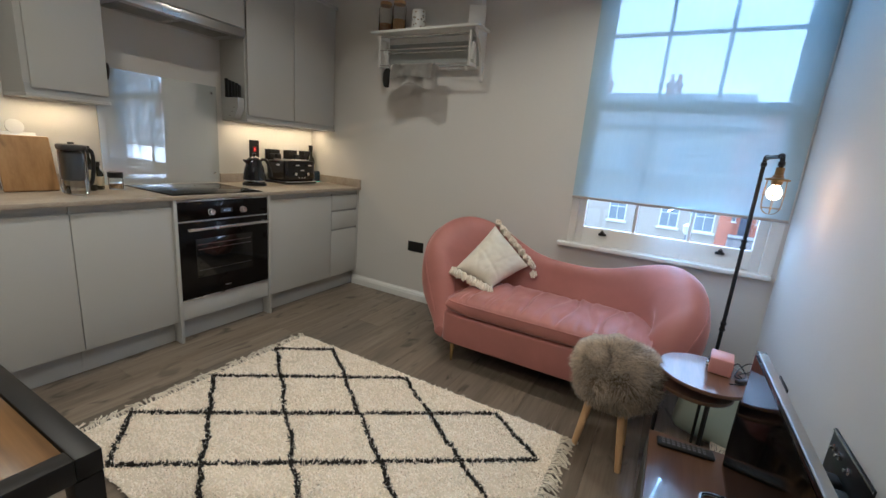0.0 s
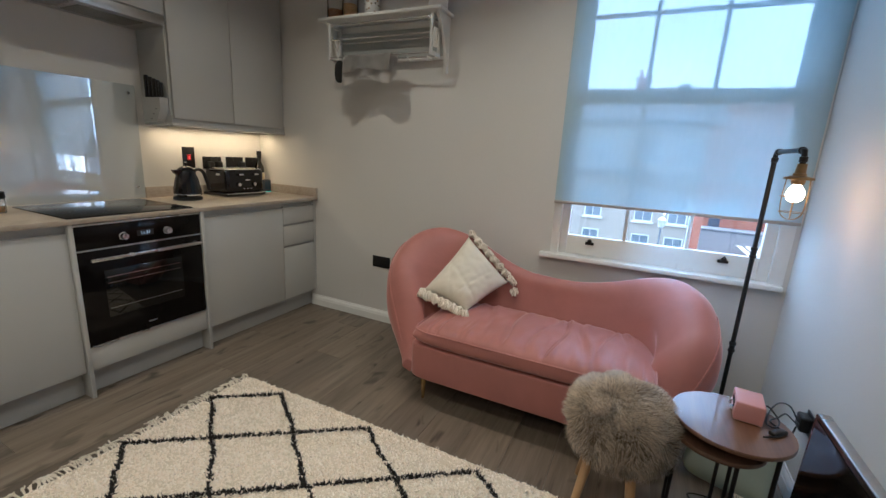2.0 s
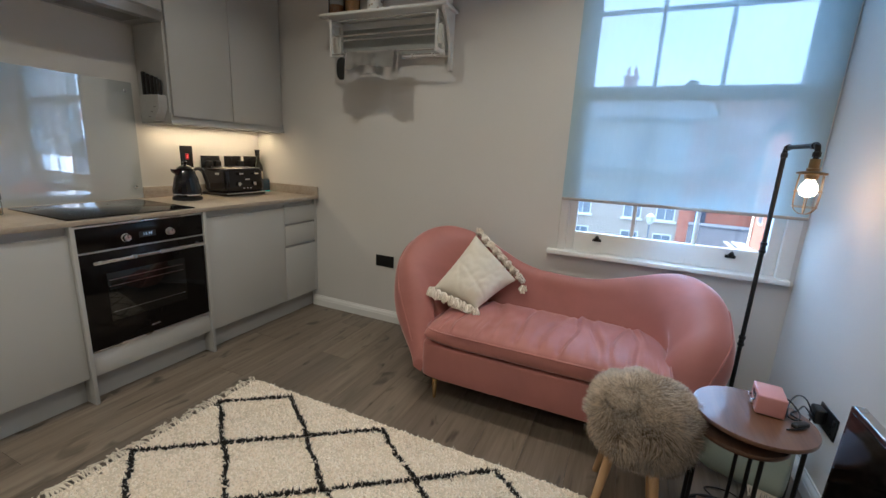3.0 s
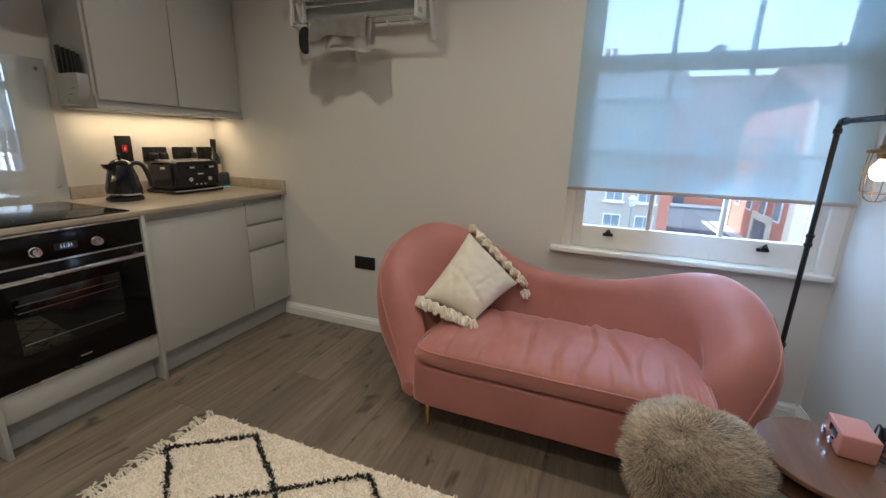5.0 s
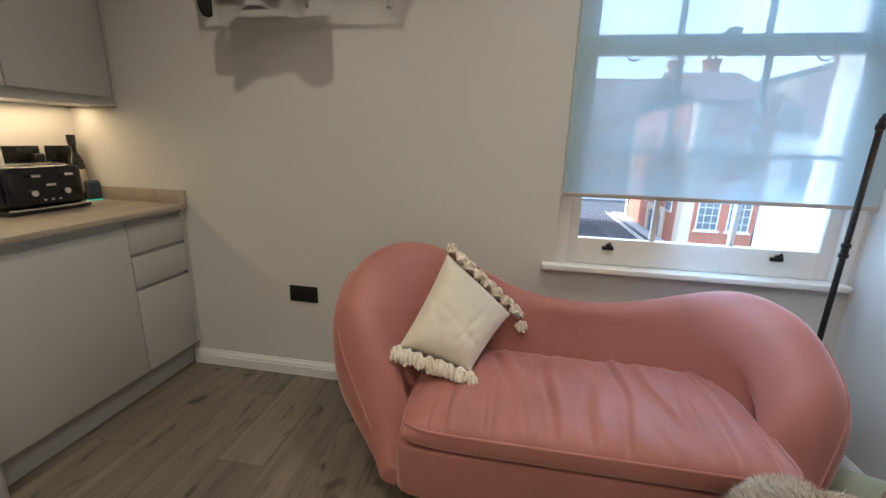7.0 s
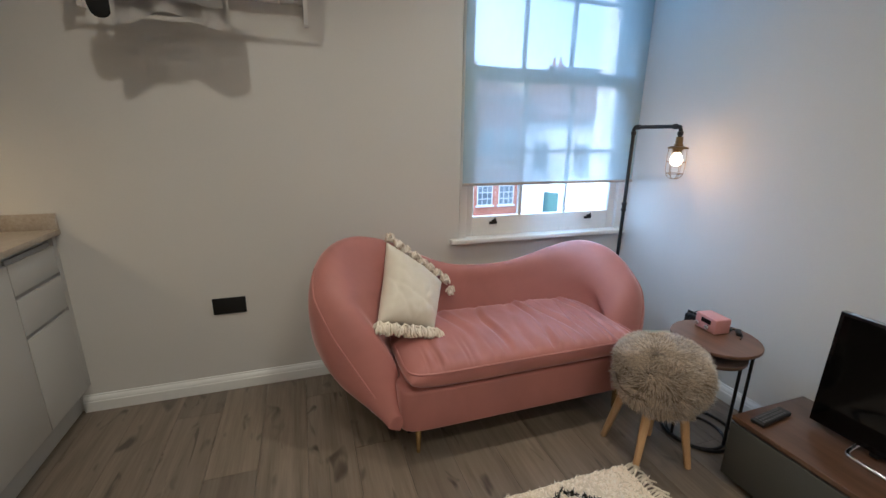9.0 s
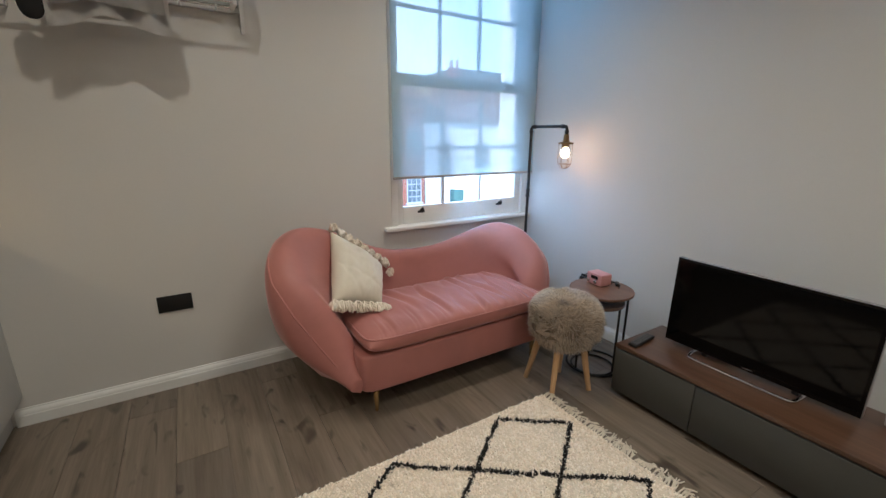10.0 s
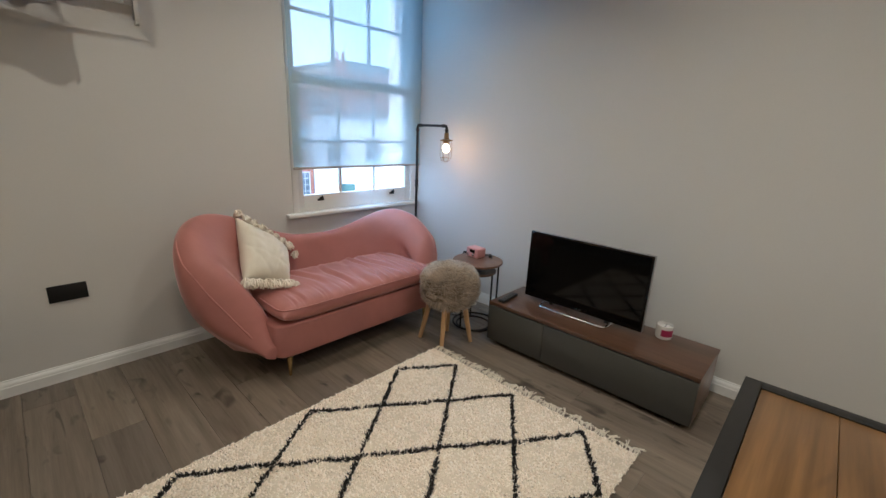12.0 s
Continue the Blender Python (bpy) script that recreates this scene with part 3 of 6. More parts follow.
def cushion_shape(bm, a, b, c, ev=0.4, eh=0.35, nu=28, nv=56, m=None, wobble=None, even=False):
    """A superellipsoid: half sizes a, b, c; small exponents make it boxy."""
    rings = []
    turns = [math.pi * (0.004 + 0.992 * i / nu) - math.pi / 2 for i in range(nu + 1)]
    if even:
        half = [math.acos((0.01 + 0.97 * i / (nu - 1)) ** (1 / ev)) for i in range(nu)] + [radians(d) for d in (14, 9, 5, 2)]
        turns = [-t for t in half] + half[::-1]
    for t in turns:
        cz, sz = spow(math.cos(t), ev), spow(math.sin(t), ev)
        ring = []
        for j in range(nv):
            w = 2 * math.pi * j / nv
            p = Vector((a * cz * spow(math.cos(w), eh), b * cz * spow(math.sin(w), eh), c * sz))
            if wobble:
                p = wobble(p)
            ring.append(m @ p if m else p)
        rings.append(ring)
    loft(bm, rings)
    return bm


def soft_slab(bm, a, b, c, nx, ny, m, wobble, edge=8.0, pinch=0.05):
    """A stuffed square: an upper and a lower skin that meet at the seam."""
    us = [math.sin(math.pi / 2 * (2 * i / nx - 1)) for i in range(nx + 1)]
    vs = [math.sin(math.pi / 2 * (2 * j / ny - 1)) for j in range(ny + 1)]
    seam = {}
    for sgn in (1, -1):
        grid = []
        for i, u in enumerate(us):
            row = []
            for j, v in enumerate(vs):
                rim = i in (0, nx) or j in (0, ny)
                if rim and (i, j) in seam:
                    row.append(seam[i, j])
                    continue
                p = Vector((a * u * (1 - pinch * abs(v) ** 6), b * v * (1 - pinch * abs(u) ** 6), sgn * c * (1 - abs(u) ** edge) ** 0.5 * (1 - abs(v) ** edge) ** 0.5))
                row.append(bm.verts.new(m @ wobble(p, u, v, sgn)))
                if rim:
                    seam[i, j] = row[-1]
            grid.append(row)
        for i in range(nx):
            for j in range(ny):
                q = (grid[i][j], grid[i + 1][j], grid[i + 1][j + 1], grid[i][j + 1])
                bm.faces.new(q if sgn > 0 else q[::-1]).smooth = True
    return bm


def tufts(name, roots, normals, length, width, lean, material, parent, droop=0.0, seed=1, label="", kind="stuff"):
    """Many small tapering blades, as one mesh: pile, fur and the like."""
    rng = np.random.default_rng(seed)
    n = len(roots)
    base = np.array(root_of(parent).matrix_basis.translation)
    roots = np.asarray(roots, float) - base
    nor = np.asarray(normals, float)
    side = np.cross(nor, rng.normal(size=(n, 3)))
    side /= np.linalg.norm(side, axis=1)[:, None] + 1e-9
    other = np.cross(nor, side)
    L = length * rng.uniform(0.6, 1.3, (n, 1))
    W = width * rng.uniform(0.6, 1.3, (n, 1))
    d = nor + lean * rng.normal(size=(n, 3)) * 0.6
    d[:, 2] -= droop
    d /= np.linalg.norm(d, axis=1)[:, None]
    mid = roots + d * L * 0.55
    d2 = d.copy()
    d2[:, 2] -= droop * 1.2
    tip = mid + d2 * L * 0.45 + lean * rng.normal(size=(n, 3)) * L * 0.25
    v = np.stack([roots - side * W / 2, roots + side * W / 2, roots + other * W / 2, mid - side * W * 0.4, mid + side * W * 0.4, mid + other * W * 0.4, tip], 1).reshape(-1, 3)
    f = np.array([(0, 1, 4, 3), (1, 2, 5, 4), (2, 0, 3, 5)])
    g = np.array([(3, 4, 6), (4, 5, 6), (5, 3, 6)])
    k = np.arange(n)[:, None, None] * 7
    faces = [tuple(q) for q in (f[None] + k).reshape(-1, 4).tolist()] + [tuple(q) for q in (g[None] + k).reshape(-1, 3).tolist()]
    me = bpy.data.meshes.new(name)
    me.from_pydata(v.tolist(), [], faces)
    me.materials.append(material)
    me.shade_smooth()
    ob = new(name, me)
    ob.parent = parent
    return tagged(ob, label, kind=kind)


def fibre(name, dark, light, rough=0.9, sheen=0.3):
    m, nt, p = nodes_of(name)
    geo = nt.nodes.new("ShaderNodeNewGeometry")
    big = noise_at(nt, mapped(nt), 9, 3)
    fac = mixed(nt, 0.45, geo.outputs["Random Per Island"], big)
    nt.links.new(ramp(nt, fac, [(0.25, dark), (0.7, light)]), p.inputs["Base Color"])
    p.inputs["Roughness"].default_value = rough
    p.inputs["Sheen Weight"].default_value = sheen
    return m


# ---------------------------------------------------------------- sofa
SCX, SFY = -0.475, 1.945   # middle and front of the sofa
sofa = thing("chaise_sofa", SCX, 2.25, 0, "dusty pink velvet chaise sofa with curved back and brass legs", "sofa")


def through_values(vals, s):
    """Smooth value at s along evenly spaced values."""
    n = len(vals) - 1
    q = min(max(s, 0.0), 1.0) * n
    i = min(int(q), n - 1)
    t = q - i
    p0, p1, p2, p3 = vals[max(i - 1, 0)], vals[i], vals[i + 1], vals[min(i + 2, n)]
    return 0.5 * (2 * p1 + (p2 - p0) * t + (2 * p0 - 5 * p1 + 4 * p2 - p3) * t * t + (3 * p1 - p0 - 3 * p2 + p3) * t ** 3)


# height of the rim, at every twentieth of the way from the head end's front round to the foot end's front
RIM = [0.19, 0.56, 0.70, 0.775, 0.815, 0.825, 0.805, 0.765, 0.705, 0.645, 0.610, 0.620, 0.650, 0.685, 0.716, 0.732, 0.722, 0.690, 0.620, 0.510, 0.19]


def u_plan(theta, a, b, n=3.2):
    e = 2 / n
    return Vector((SCX - a * spow(math.cos(theta), e), SFY + b * abs(math.sin(theta)) ** e, 0))


def sofa_section(s):
    th = math.pi * s
    h = through_values(RIM, s)
    fill = min(1.0, math.sin(th) * 3.6)
    c = math.cos(th)
    inner, outer = u_plan(th, 0.560, 0.480), u_plan(th, 0.574 + (0.145 if c > 0 else 0.060) * fill, 0.600)
    n = Vector((math.copysign(abs(c) ** 0.8, -c) if abs(c) > 1e-6 else 0.0, max(0.0, math.sin(th)) ** 1.2, 0)).normalized()
    side = abs(c) ** 1.2
    flare = (0.125 * (1 - side) + (0.255 if c > 0 else 0.206) * side) * max(0.0, h - 0.15) / 0.68
    r = 0.030 + 0.066 * min(1.0, max(0.0, (h - 0.15) / 0.40)) * (0.32 + 0.68 * side)
    rim = (inner + outer) * 0.5 + n * flare
    rim.z = h - r
    zi, zo = max(0.135, min(0.24, h - 0.02)), 0.130
    inner.z, outer.z = zi, zo
    high = Vector((rim.x, rim.y, h))
    down = Vector((0, 0, -1))
    a = inner.lerp(high - n * r, 0.60 - 0.30 * side)
    keys = [inner, Vector((a.x, a.y, zi + (h - r - zi) * 0.50)), high - n * r * (1.10 + 0.80 * side) + down * r * (2.0 - 0.15 * side), high - n * r * (0.75 + 0.20 * side) + down * r * 0.54, high + n * r * 0.10 + down * r * 0.03, high + n * r * 0.92 + down * r * 0.95]
    low = high + n * r * 1.02
    mid = outer.lerp(low, 0.80)
    keys += [Vector((mid.x, mid.y, zo + (h - r - zo) * 0.52)), outer]
    pts = curve_pts(keys, 35)
    return pts


_S = [0.003 + 0.994 * (1 - math.cos(math.pi * k / 90)) / 2 for k in range(91)]
_bm = bmesh.new()
loft(_bm, [sofa_section(s) for s in _S])
shell = part("backrest", _bm, VELVET, sofa, smooth=60)


def sofa_piping(s0, s1, idx, n=44, r=0.0042):
    bm = bmesh.new()
    tube(bm, [sofa_section(s0 + (s1 - s0) * k / n)[idx] for k in range(n + 1)], r, 8)
    return bm


part("piping", sofa_piping(0.016, 0.14, 23), VELVET, shell)
part("piping", sofa_piping(0.87, 0.984, 23), VELVET, shell)
# upholstered base
_bm = bmesh.new()
cushion_shape(_bm, 0.580, 0.272, 0.096, 0.10, 0.16, 20, 64, Matrix.Translation((SCX, SFY + 0.268, 0.221)))
part("seat_base", _bm, VELVET, sofa, smooth=50)
# unseen black sheet, added to cut bounced light under the sofa
part("underside", bx(SCX - 0.55, SCX + 0.55, SFY + 0.02, SFY + 0.52, 0.1195, 0.1245), surface("shade_sheet_black", (0.012, 0.012, 0.012), 0.95), sofa, "added black sheet that deepens the shade below the sofa")


FOLDS = [(-0.40, 0.018, 0.7, 0.10), (-0.25, 0.022, 1.0, -0.12), (-0.10, 0.016, 1.2, 0.08), (0.04, 0.022, 0.8, 0.16), (0.13, 0.013, 1.3, 0.05), (0.24, 0.017, 1.1, -0.10), (0.33, 0.012, 0.9, 0.12), (0.42, 0.015, 0.9, -0.08)]


def seat_wobble(p, u, v, sgn):
    if sgn < 0:
        return p
    lift = 0.018 * max(0.0, 1 - u * u) ** 0.6 * max(0.0, 1 - v * v) ** 0.5
    w = 0.0
    for k, (x, wd, amp, slope) in enumerate(FOLDS):
        mid = x + slope * p.y + 0.016 * math.sin(p.y * 11 + k * 1.9)
        depth = 0.30 + 0.70 * abs(math.sin(v * 1.7 + k * 0.9))
        d = (p.x - mid) / wd
        w += amp * 0.0130 * depth * (0.55 * math.exp(-((d - 1.5) / 1.2) ** 2) - math.exp(-d * d))
    for k in range(30):
        x = -0.53 + 0.036 * k + 0.012 * math.sin(k * 2.3)
        d = (p.x - x - 0.05 * (p.y + 0.27) * math.sin(k * 1.1)) / 0.0075
        w -= 0.0115 * math.exp(-d * d) * max(0.0, -v - 0.30 - 0.25 * math.sin(k * 1.7)) * abs(math.sin(k * 0.7))
    w += 0.005 * noise.noise(Vector((p.x * 6, p.y * 6, 1.0))) + 0.0025 * noise.noise(Vector((p.x * 22, p.y * 9, 4.0)))
    return Vector((p.x, p.y, p.z + lift + w * min(1.0, (1 - abs(u)) * 14, (1 - abs(v)) * 7)))


_bm = bmesh.new()
soft_slab(_bm, 0.562, 0.268, 0.056, 230, 64, Matrix.Translation((SCX + 0.002, SFY + 0.238, 0.372)), seat_wobble, 10.0, 0.03)
seat = part("seat_cushion", _bm, VELVET, sofa, smooth=70)
for _z, _f in ((0.400, 0.988),):
    _bm = bmesh.new()
    _pts = []
    for k in range(61):
        w = math.pi + math.pi * k / 60
        _pts.append((SCX + 0.002 + 0.562 * _f * spow(math.cos(w), 0.20), SFY + 0.238 + 0.268 * _f * spow(math.sin(w), 0.20), _z))
    tube(_bm, _pts, 0.0045, 8)
    part("piping", _bm, VELVET, seat)
for _x, _y in ((-0.975, 1.985), (0.025, 1.985), (-0.93, 2.42), (-0.02, 2.42)):
    _bm = bmesh.new()
    lathe(_bm, [(0.007, 0.0), (0.008, 0.004), (0.0145, 0.118), (0.0145, 0.130)], (_x, _y, 0.0), 16)
    part("leg", _bm, BRASS, sofa, "slim tapered brass leg")

# ---------------------------------------------------------------- scatter cushion with tassels
PT, PR, PB, PL = Vector((-0.990, 2.520, 0.782)), Vector((-0.715, 2.485, 0.556)), Vector((-0.845, 2.196, 0.448)), Vector((-1.100, 2.186, 0.520))
pc = (PT + PR + PB + PL) / 4
uz = ((PR - PL).cross(PT - PB)).normalized()
uz = -uz if uz.y > 0 else uz
pillow = thing("scatter_cushion", pc.x, pc.y, 0.44, "cream cotton scatter cushion with tasselled edges leaning on the sofa", "cushion")


def pillow_wobble(p, u, v, sgn):
    """A stuffed cover stretched between its four corners, its sides drawn in a little."""
    w = 0.010 * noise.noise(Vector((u * 2.0, v * 2.0, 3.0 * sgn))) + 0.006 * noise.noise(Vector((u * 5.5, v * 5.5, 5.0 * sgn)))
    crease = 0.007 * math.exp(-((u - 0.35 - 0.2 * v) / 0.05) ** 2) + 0.006 * math.exp(-((v + 0.30 + 0.3 * u) / 0.05) ** 2) + 0.006 * math.exp(-((v + u + 0.9) / 0.06) ** 2)
    body = (1 - abs(u) ** 2.4) ** 0.55 * (1 - abs(v) ** 2.4) ** 0.55
    a = u * (1 - 0.06 * (1 - v * v) * abs(u) ** 3)
    b = v * (1 - 0.06 * (1 - u * u) * abs(v) ** 3)
    low, high = PL.lerp(PB, (a + 1) / 2), PT.lerp(PR, (a + 1) / 2)
    return low.lerp(high, (b + 1) / 2) + uz * sgn * (0.004 + (0.082 + w - crease) * body)


_bm = bmesh.new()
soft_slab(_bm, 1, 1, 0.070, 60, 60, Matrix.Identity(4), pillow_wobble, 8.0, 0.0)
cover = part("cover", _bm, CREAM_CLOTH, pillow, smooth=80)
TASSEL = fibre("tassel_yarn", (0.66, 0.57, 0.45), (0.86, 0.79, 0.68))


def tassel(p, direction, seed, size=1.0):
    """A looped yarn tassel: a core with a burst of strands."""
    rng = random.Random(seed)
    bm = bmesh.new()
    d = direction.normalized()
    for k in range(46):
        a = Vector((rng.gauss(0, 1), rng.gauss(0, 1), rng.gauss(0, 1)))
        a = (a.normalized() * 0.8 + d * 0.75).normalized()
        L = 0.031 * size * rng.uniform(0.55, 1.15)
        mid = p + a * L * 0.6 + d * 0.004
        tube(bm, [p - d * 0.008, p + a * L * 0.3, mid, mid + (a * 0.3 + d * 0.2 + Vector((0, 0, -0.7))).normalized() * L * 0.4], 0.0040 * size, 5)
    part("tassel", bm, TASSEL, cover, smooth=60)


for _a, _b, _k in ((PT, PR, 0), (PL, PB, 20)):
    for i in range(8):
        q = _a.lerp(_b, i / 7)
        across = (_b - _a).normalized()
        outd = q - pc
        outd = (outd - across * outd.dot(across)).normalized() + Vector((0, 0, -0.12))
        tassel(q + outd * 0.010 + uz * 0.020, outd, 5 + i + _k, 1.40)
tassel(PR + Vector((0.045, -0.005, -0.030)), Vector((0.4, -0.1, -1)), 71, 1.15)

# ---------------------------------------------------------------- rug
RX0, RX1, RY0, RY1 = -1.885, -0.205, 0.425, 1.655
rug = thing("rug", (RX0 + RX1) / 2, (RY0 + RY1) / 2, 0, "cream shaggy rug with black diamond lines and fringed ends", "rug")
PILE = fibre("rug_pile", (0.90, 0.775, 0.63), (0.97, 0.88, 0.755), 0.95, 0.5)
PILE_DARK = fibre("rug_pile_dark", (0.006, 0.006, 0.006), (0.026, 0.023, 0.021), 0.95, 0.0)
_bm = bmesh.new()
_rows = []
for i in range(124):
    x = RX0 + (RX1 - RX0) * i / 123
    _rows.append([(x, RY0 + (RY1 - RY0) * j / 90 + 0.004 * noise.noise(Vector((x * 9, j, 0.3))) * (1 if j in (0, 90) else 0), 0.010 + 0.006 * noise.noise(Vector((x * 14, j * 0.19, 2.0))) + 0.004 * noise.noise(Vector((x * 40, j * 0.55, 7.0)))) for j in range(91)])
loft(_bm, _rows, closed=False)
part("backing", _bm, surface("rug_base", (0.74, 0.65, 0.52), 0.95, vary=0.12, fine=150, broad=12, bump=0.4, depth=0.004), rug, smooth=90)
DX, DY = 0.270, 0.194
NX0, NY0 = -0.525, 1.227
_dark = []
for i in range(-5, 2):
    for j in range(-4, 3):
        if (i + j) % 2:
            continue
        for di in (1, -1):
            if -5 <= i + di <= 1 and j + 1 <= 2:
                a, b = Vector((NX0 + DX * i, NY0 + DY * j, 0)), Vector((NX0 + DX * (i + di), NY0 + DY * (j + 1), 0))
                for k in range(190):
                    q = a.lerp(b, random.random())
                    jx = 0.012 * noise.noise(Vector((q.x * 7, q.y * 7, 4.0))) + 0.005 * noise.noise(Vector((q.x * 31, q.y * 31, 9.0)))
                    _dark.append((q.x + jx + random.gauss(0, 0.0042), q.y + jx * 0.8 + random.gauss(0, 0.0035), 0.012))
_rng = np.random.default_rng(3)
_n = 46000
_pile = np.stack([_rng.uniform(RX0, RX1, _n), _rng.uniform(RY0, RY1, _n), np.full(_n, 0.008)], 1)
tufts("shag", _pile, np.tile((0, 0, 1.0), (_n, 1)), 0.010, 0.0125, 1.2, PILE, rug, 0.0, 4)
tufts("diamond_pattern", _dark, np.tile((0, 0, 1.0), (len(_dark), 1)), 0.016, 0.0085, 0.9, PILE_DARK, rug, 0.0, 5, "black diamond lines")


def fringe(x, sgn, seed):
    rng = random.Random(seed)
    bm = bmesh.new()
    y = RY0
    while y < RY1:
        L = rng.uniform(0.035, 0.075)
        lean = rng.uniform(-0.035, 0.035)
        for k in range(3):
            s = rng.uniform(-0.008, 0.008)
            tube(bm, [(x, y, 0.008), (x + sgn * L * 0.4, y + lean * 0.3 + s, 0.014 + rng.uniform(0, 0.008)), (x + sgn * L * 0.75, y + lean * 0.8 + 1.5 * s, 0.009), (x + sgn * L * rng.uniform(0.85, 1.1), y + lean * 1.3 + 2 * s, 0.004)], 0.0028, 4)
        y += rng.uniform(0.010, 0.016)
    return part("fringe", bm, CREAM_YARN, rug, "knotted cream fringe", smooth=60)


fringe(RX0, -1, 11)
fringe(RX1, 1, 12)

# ---------------------------------------------------------------- fur stool
stool = thing("fur_stool", -0.035, 1.700, 0, "round stool with a grey-brown faux fur seat on beech legs", "stool")
FUR = fibre("faux_fur", (0.15, 0.096, 0.052), (0.79, 0.65, 0.48), 0.7, 0.6)
STC = Vector((-0.036, 1.698, 0.372))
_bm = bmesh.new()
cushion_shape(_bm, 0.168, 0.168, 0.122, 0.72, 1.0, 20, 40, Matrix.Translation(STC))
_pad = part("seat", _bm, surface("fur_backing", (0.16, 0.12, 0.085), 0.95, vary=0.2, fine=80), stool, smooth=80)
_roots, _nors = [], []
while len(_roots) < 36000:
    v = Vector((random.gauss(0, 1), random.gauss(0, 1), random.gauss(0, 1))).normalized()
    if random.random() < 0.45:
        q, w = math.sqrt(random.random()) * 0.97, random.uniform(0, 2 * math.pi)
        t = math.acos(q ** (1 / 0.72))
        v = Vector((math.cos(t) * math.cos(w), math.cos(t) * math.sin(w), math.sin(t)))
    t = math.asin(max(-1, min(1, v.z)))
    w = math.atan2(v.y, v.x)
    cz = spow(math.cos(t), 0.72)
    p = Vector((0.166 * cz * math.cos(w), 0.166 * cz * math.sin(w), 0.120 * spow(math.sin(t), 0.72)))
    if p.z < -0.112:
        continue
    n = Vector((p.x / 0.166 ** 2, p.y / 0.166 ** 2, p.z / 0.120 ** 2)).normalized()
    swirl = Vector((noise.noise(p * 14), noise.noise(p * 14 + Vector((5, 0, 0))), noise.noise(p * 14 + Vector((0, 9, 0)))))
    n = (n * (0.85 if p.z > 0.05 else 0.46) + swirl * 1.15 + Vector((p.x, p.y, 0)) * 0.9 + Vector((0.16, -0.12, 0))).normalized()
    _roots.append(STC + p)
    _nors.append(n)
tufts("fur", [tuple(r) for r in _roots], [tuple(n) for n in _nors], 0.034, 0.0024, 0.20, FUR, _pad, 0.13, 6, "long soft grey-brown fur")
for _fx, _fy in ((-0.150, 1.640), (-0.155, 1.832), (0.047, 1.568), (0.045, 1.775)):
    d = Vector((_fx - STC.x, _fy - STC.y, 0))
    _bm = bmesh.new()
    tube(_bm, [(STC.x + d.x * 0.62, STC.y + d.y * 0.62, 0.300), (STC.x + d.x * 0.8, STC.y + d.y * 0.8, 0.15), (_fx, _fy, 0.0)], 0.015, 14, [0.0175, 0.0165, 0.0125])
    part("leg", _bm, BEECH, stool, "splayed beech leg")


# ---------------------------------------------------------------- nest of side tables
def round_table(cx, cy, r, h, ring_r, legs, label):
    ob = thing("side_table", cx, cy, 0, label, "side table", "nest of side tables")
    bm = bmesh.new()
    lathe(bm, [(0.001, h - 0.014), (r - 0.002, h - 0.014), (r, h - 0.011), (r, h - 0.003), (r - 0.002, h), (0.001, h)], (cx, cy, 0), 64)
    part("tabletop", bm, WALNUT, ob, "round walnut-veneer top")
    bm = bmesh.new()
    tube(bm, [(cx + ring_r * math.cos(2 * math.pi * k / 48), cy + ring_r * math.sin(2 * math.pi * k / 48), 0.007) for k in range(49)], 0.0065, 8)
    part("base_ring", bm, BLACK_METAL, ob, "black tubular base ring")
    for a in legs:
        bm = bmesh.new()
        tube(bm, [(cx + ring_r * math.cos(radians(a)), cy + ring_r * math.sin(radians(a)), 0.007), (cx + ring_r * math.cos(radians(a)), cy + ring_r * math.sin(radians(a)), h - 0.014)], 0.0065, 10)
        part("leg", bm, BLACK_METAL, ob)
    return ob


round_table(0.285, 1.735, 0.172, 0.470, 0.150, (200, 320, 80), "round walnut side table on black tubular legs")
round_table(0.258, 1.722, 0.136, 0.412, 0.116, (170, 290, 50), "smaller round side table nested under the larger one")

clock_radio = thing("radio", 0.335, 1.795, 0.470, "small pink bluetooth radio on the side table", "radio", rz=-96)
PINK = surface("pink_plastic", (0.56, 0.27, 0.26), 0.35, vary=0.03, fine=200, bump=0.02)


def local_part(name, bm, material, parent, label=""):
    """As part(), for a thing whose geometry is given about its own base."""
    bm.transform(root_of(parent).matrix_basis)
    return part(name, bm, material, parent, label)


_b = local_part("body", bx(-0.055, 0.055, -0.040, 0.040, 0.002, 0.068, 0.005, 3), PINK, clock_radio)
local_part("display", bx(-0.022, 0.028, -0.0415, -0.0395, 0.036, 0.056), BLACK_GLASS, _b)
for _x in (-0.036, 0.016):
    _bm = bmesh.new()
    lathe(_bm, [(0.011, 0), (0.011, 0.008), (0.009, 0.010), (0.0005, 0.010)], (_x, -0.040, 0.022), 18, Matrix.Rotation(radians(90), 3, "X"))
    local_part("knob", _bm, CHROME, _b, "small chrome knob")
for _x in (-0.045, 0.045):
    local_part("foot", bx(_x - 0.006, _x + 0.006, -0.03, 0.03, 0.0, 0.003), BLACK_PLASTIC, _b)

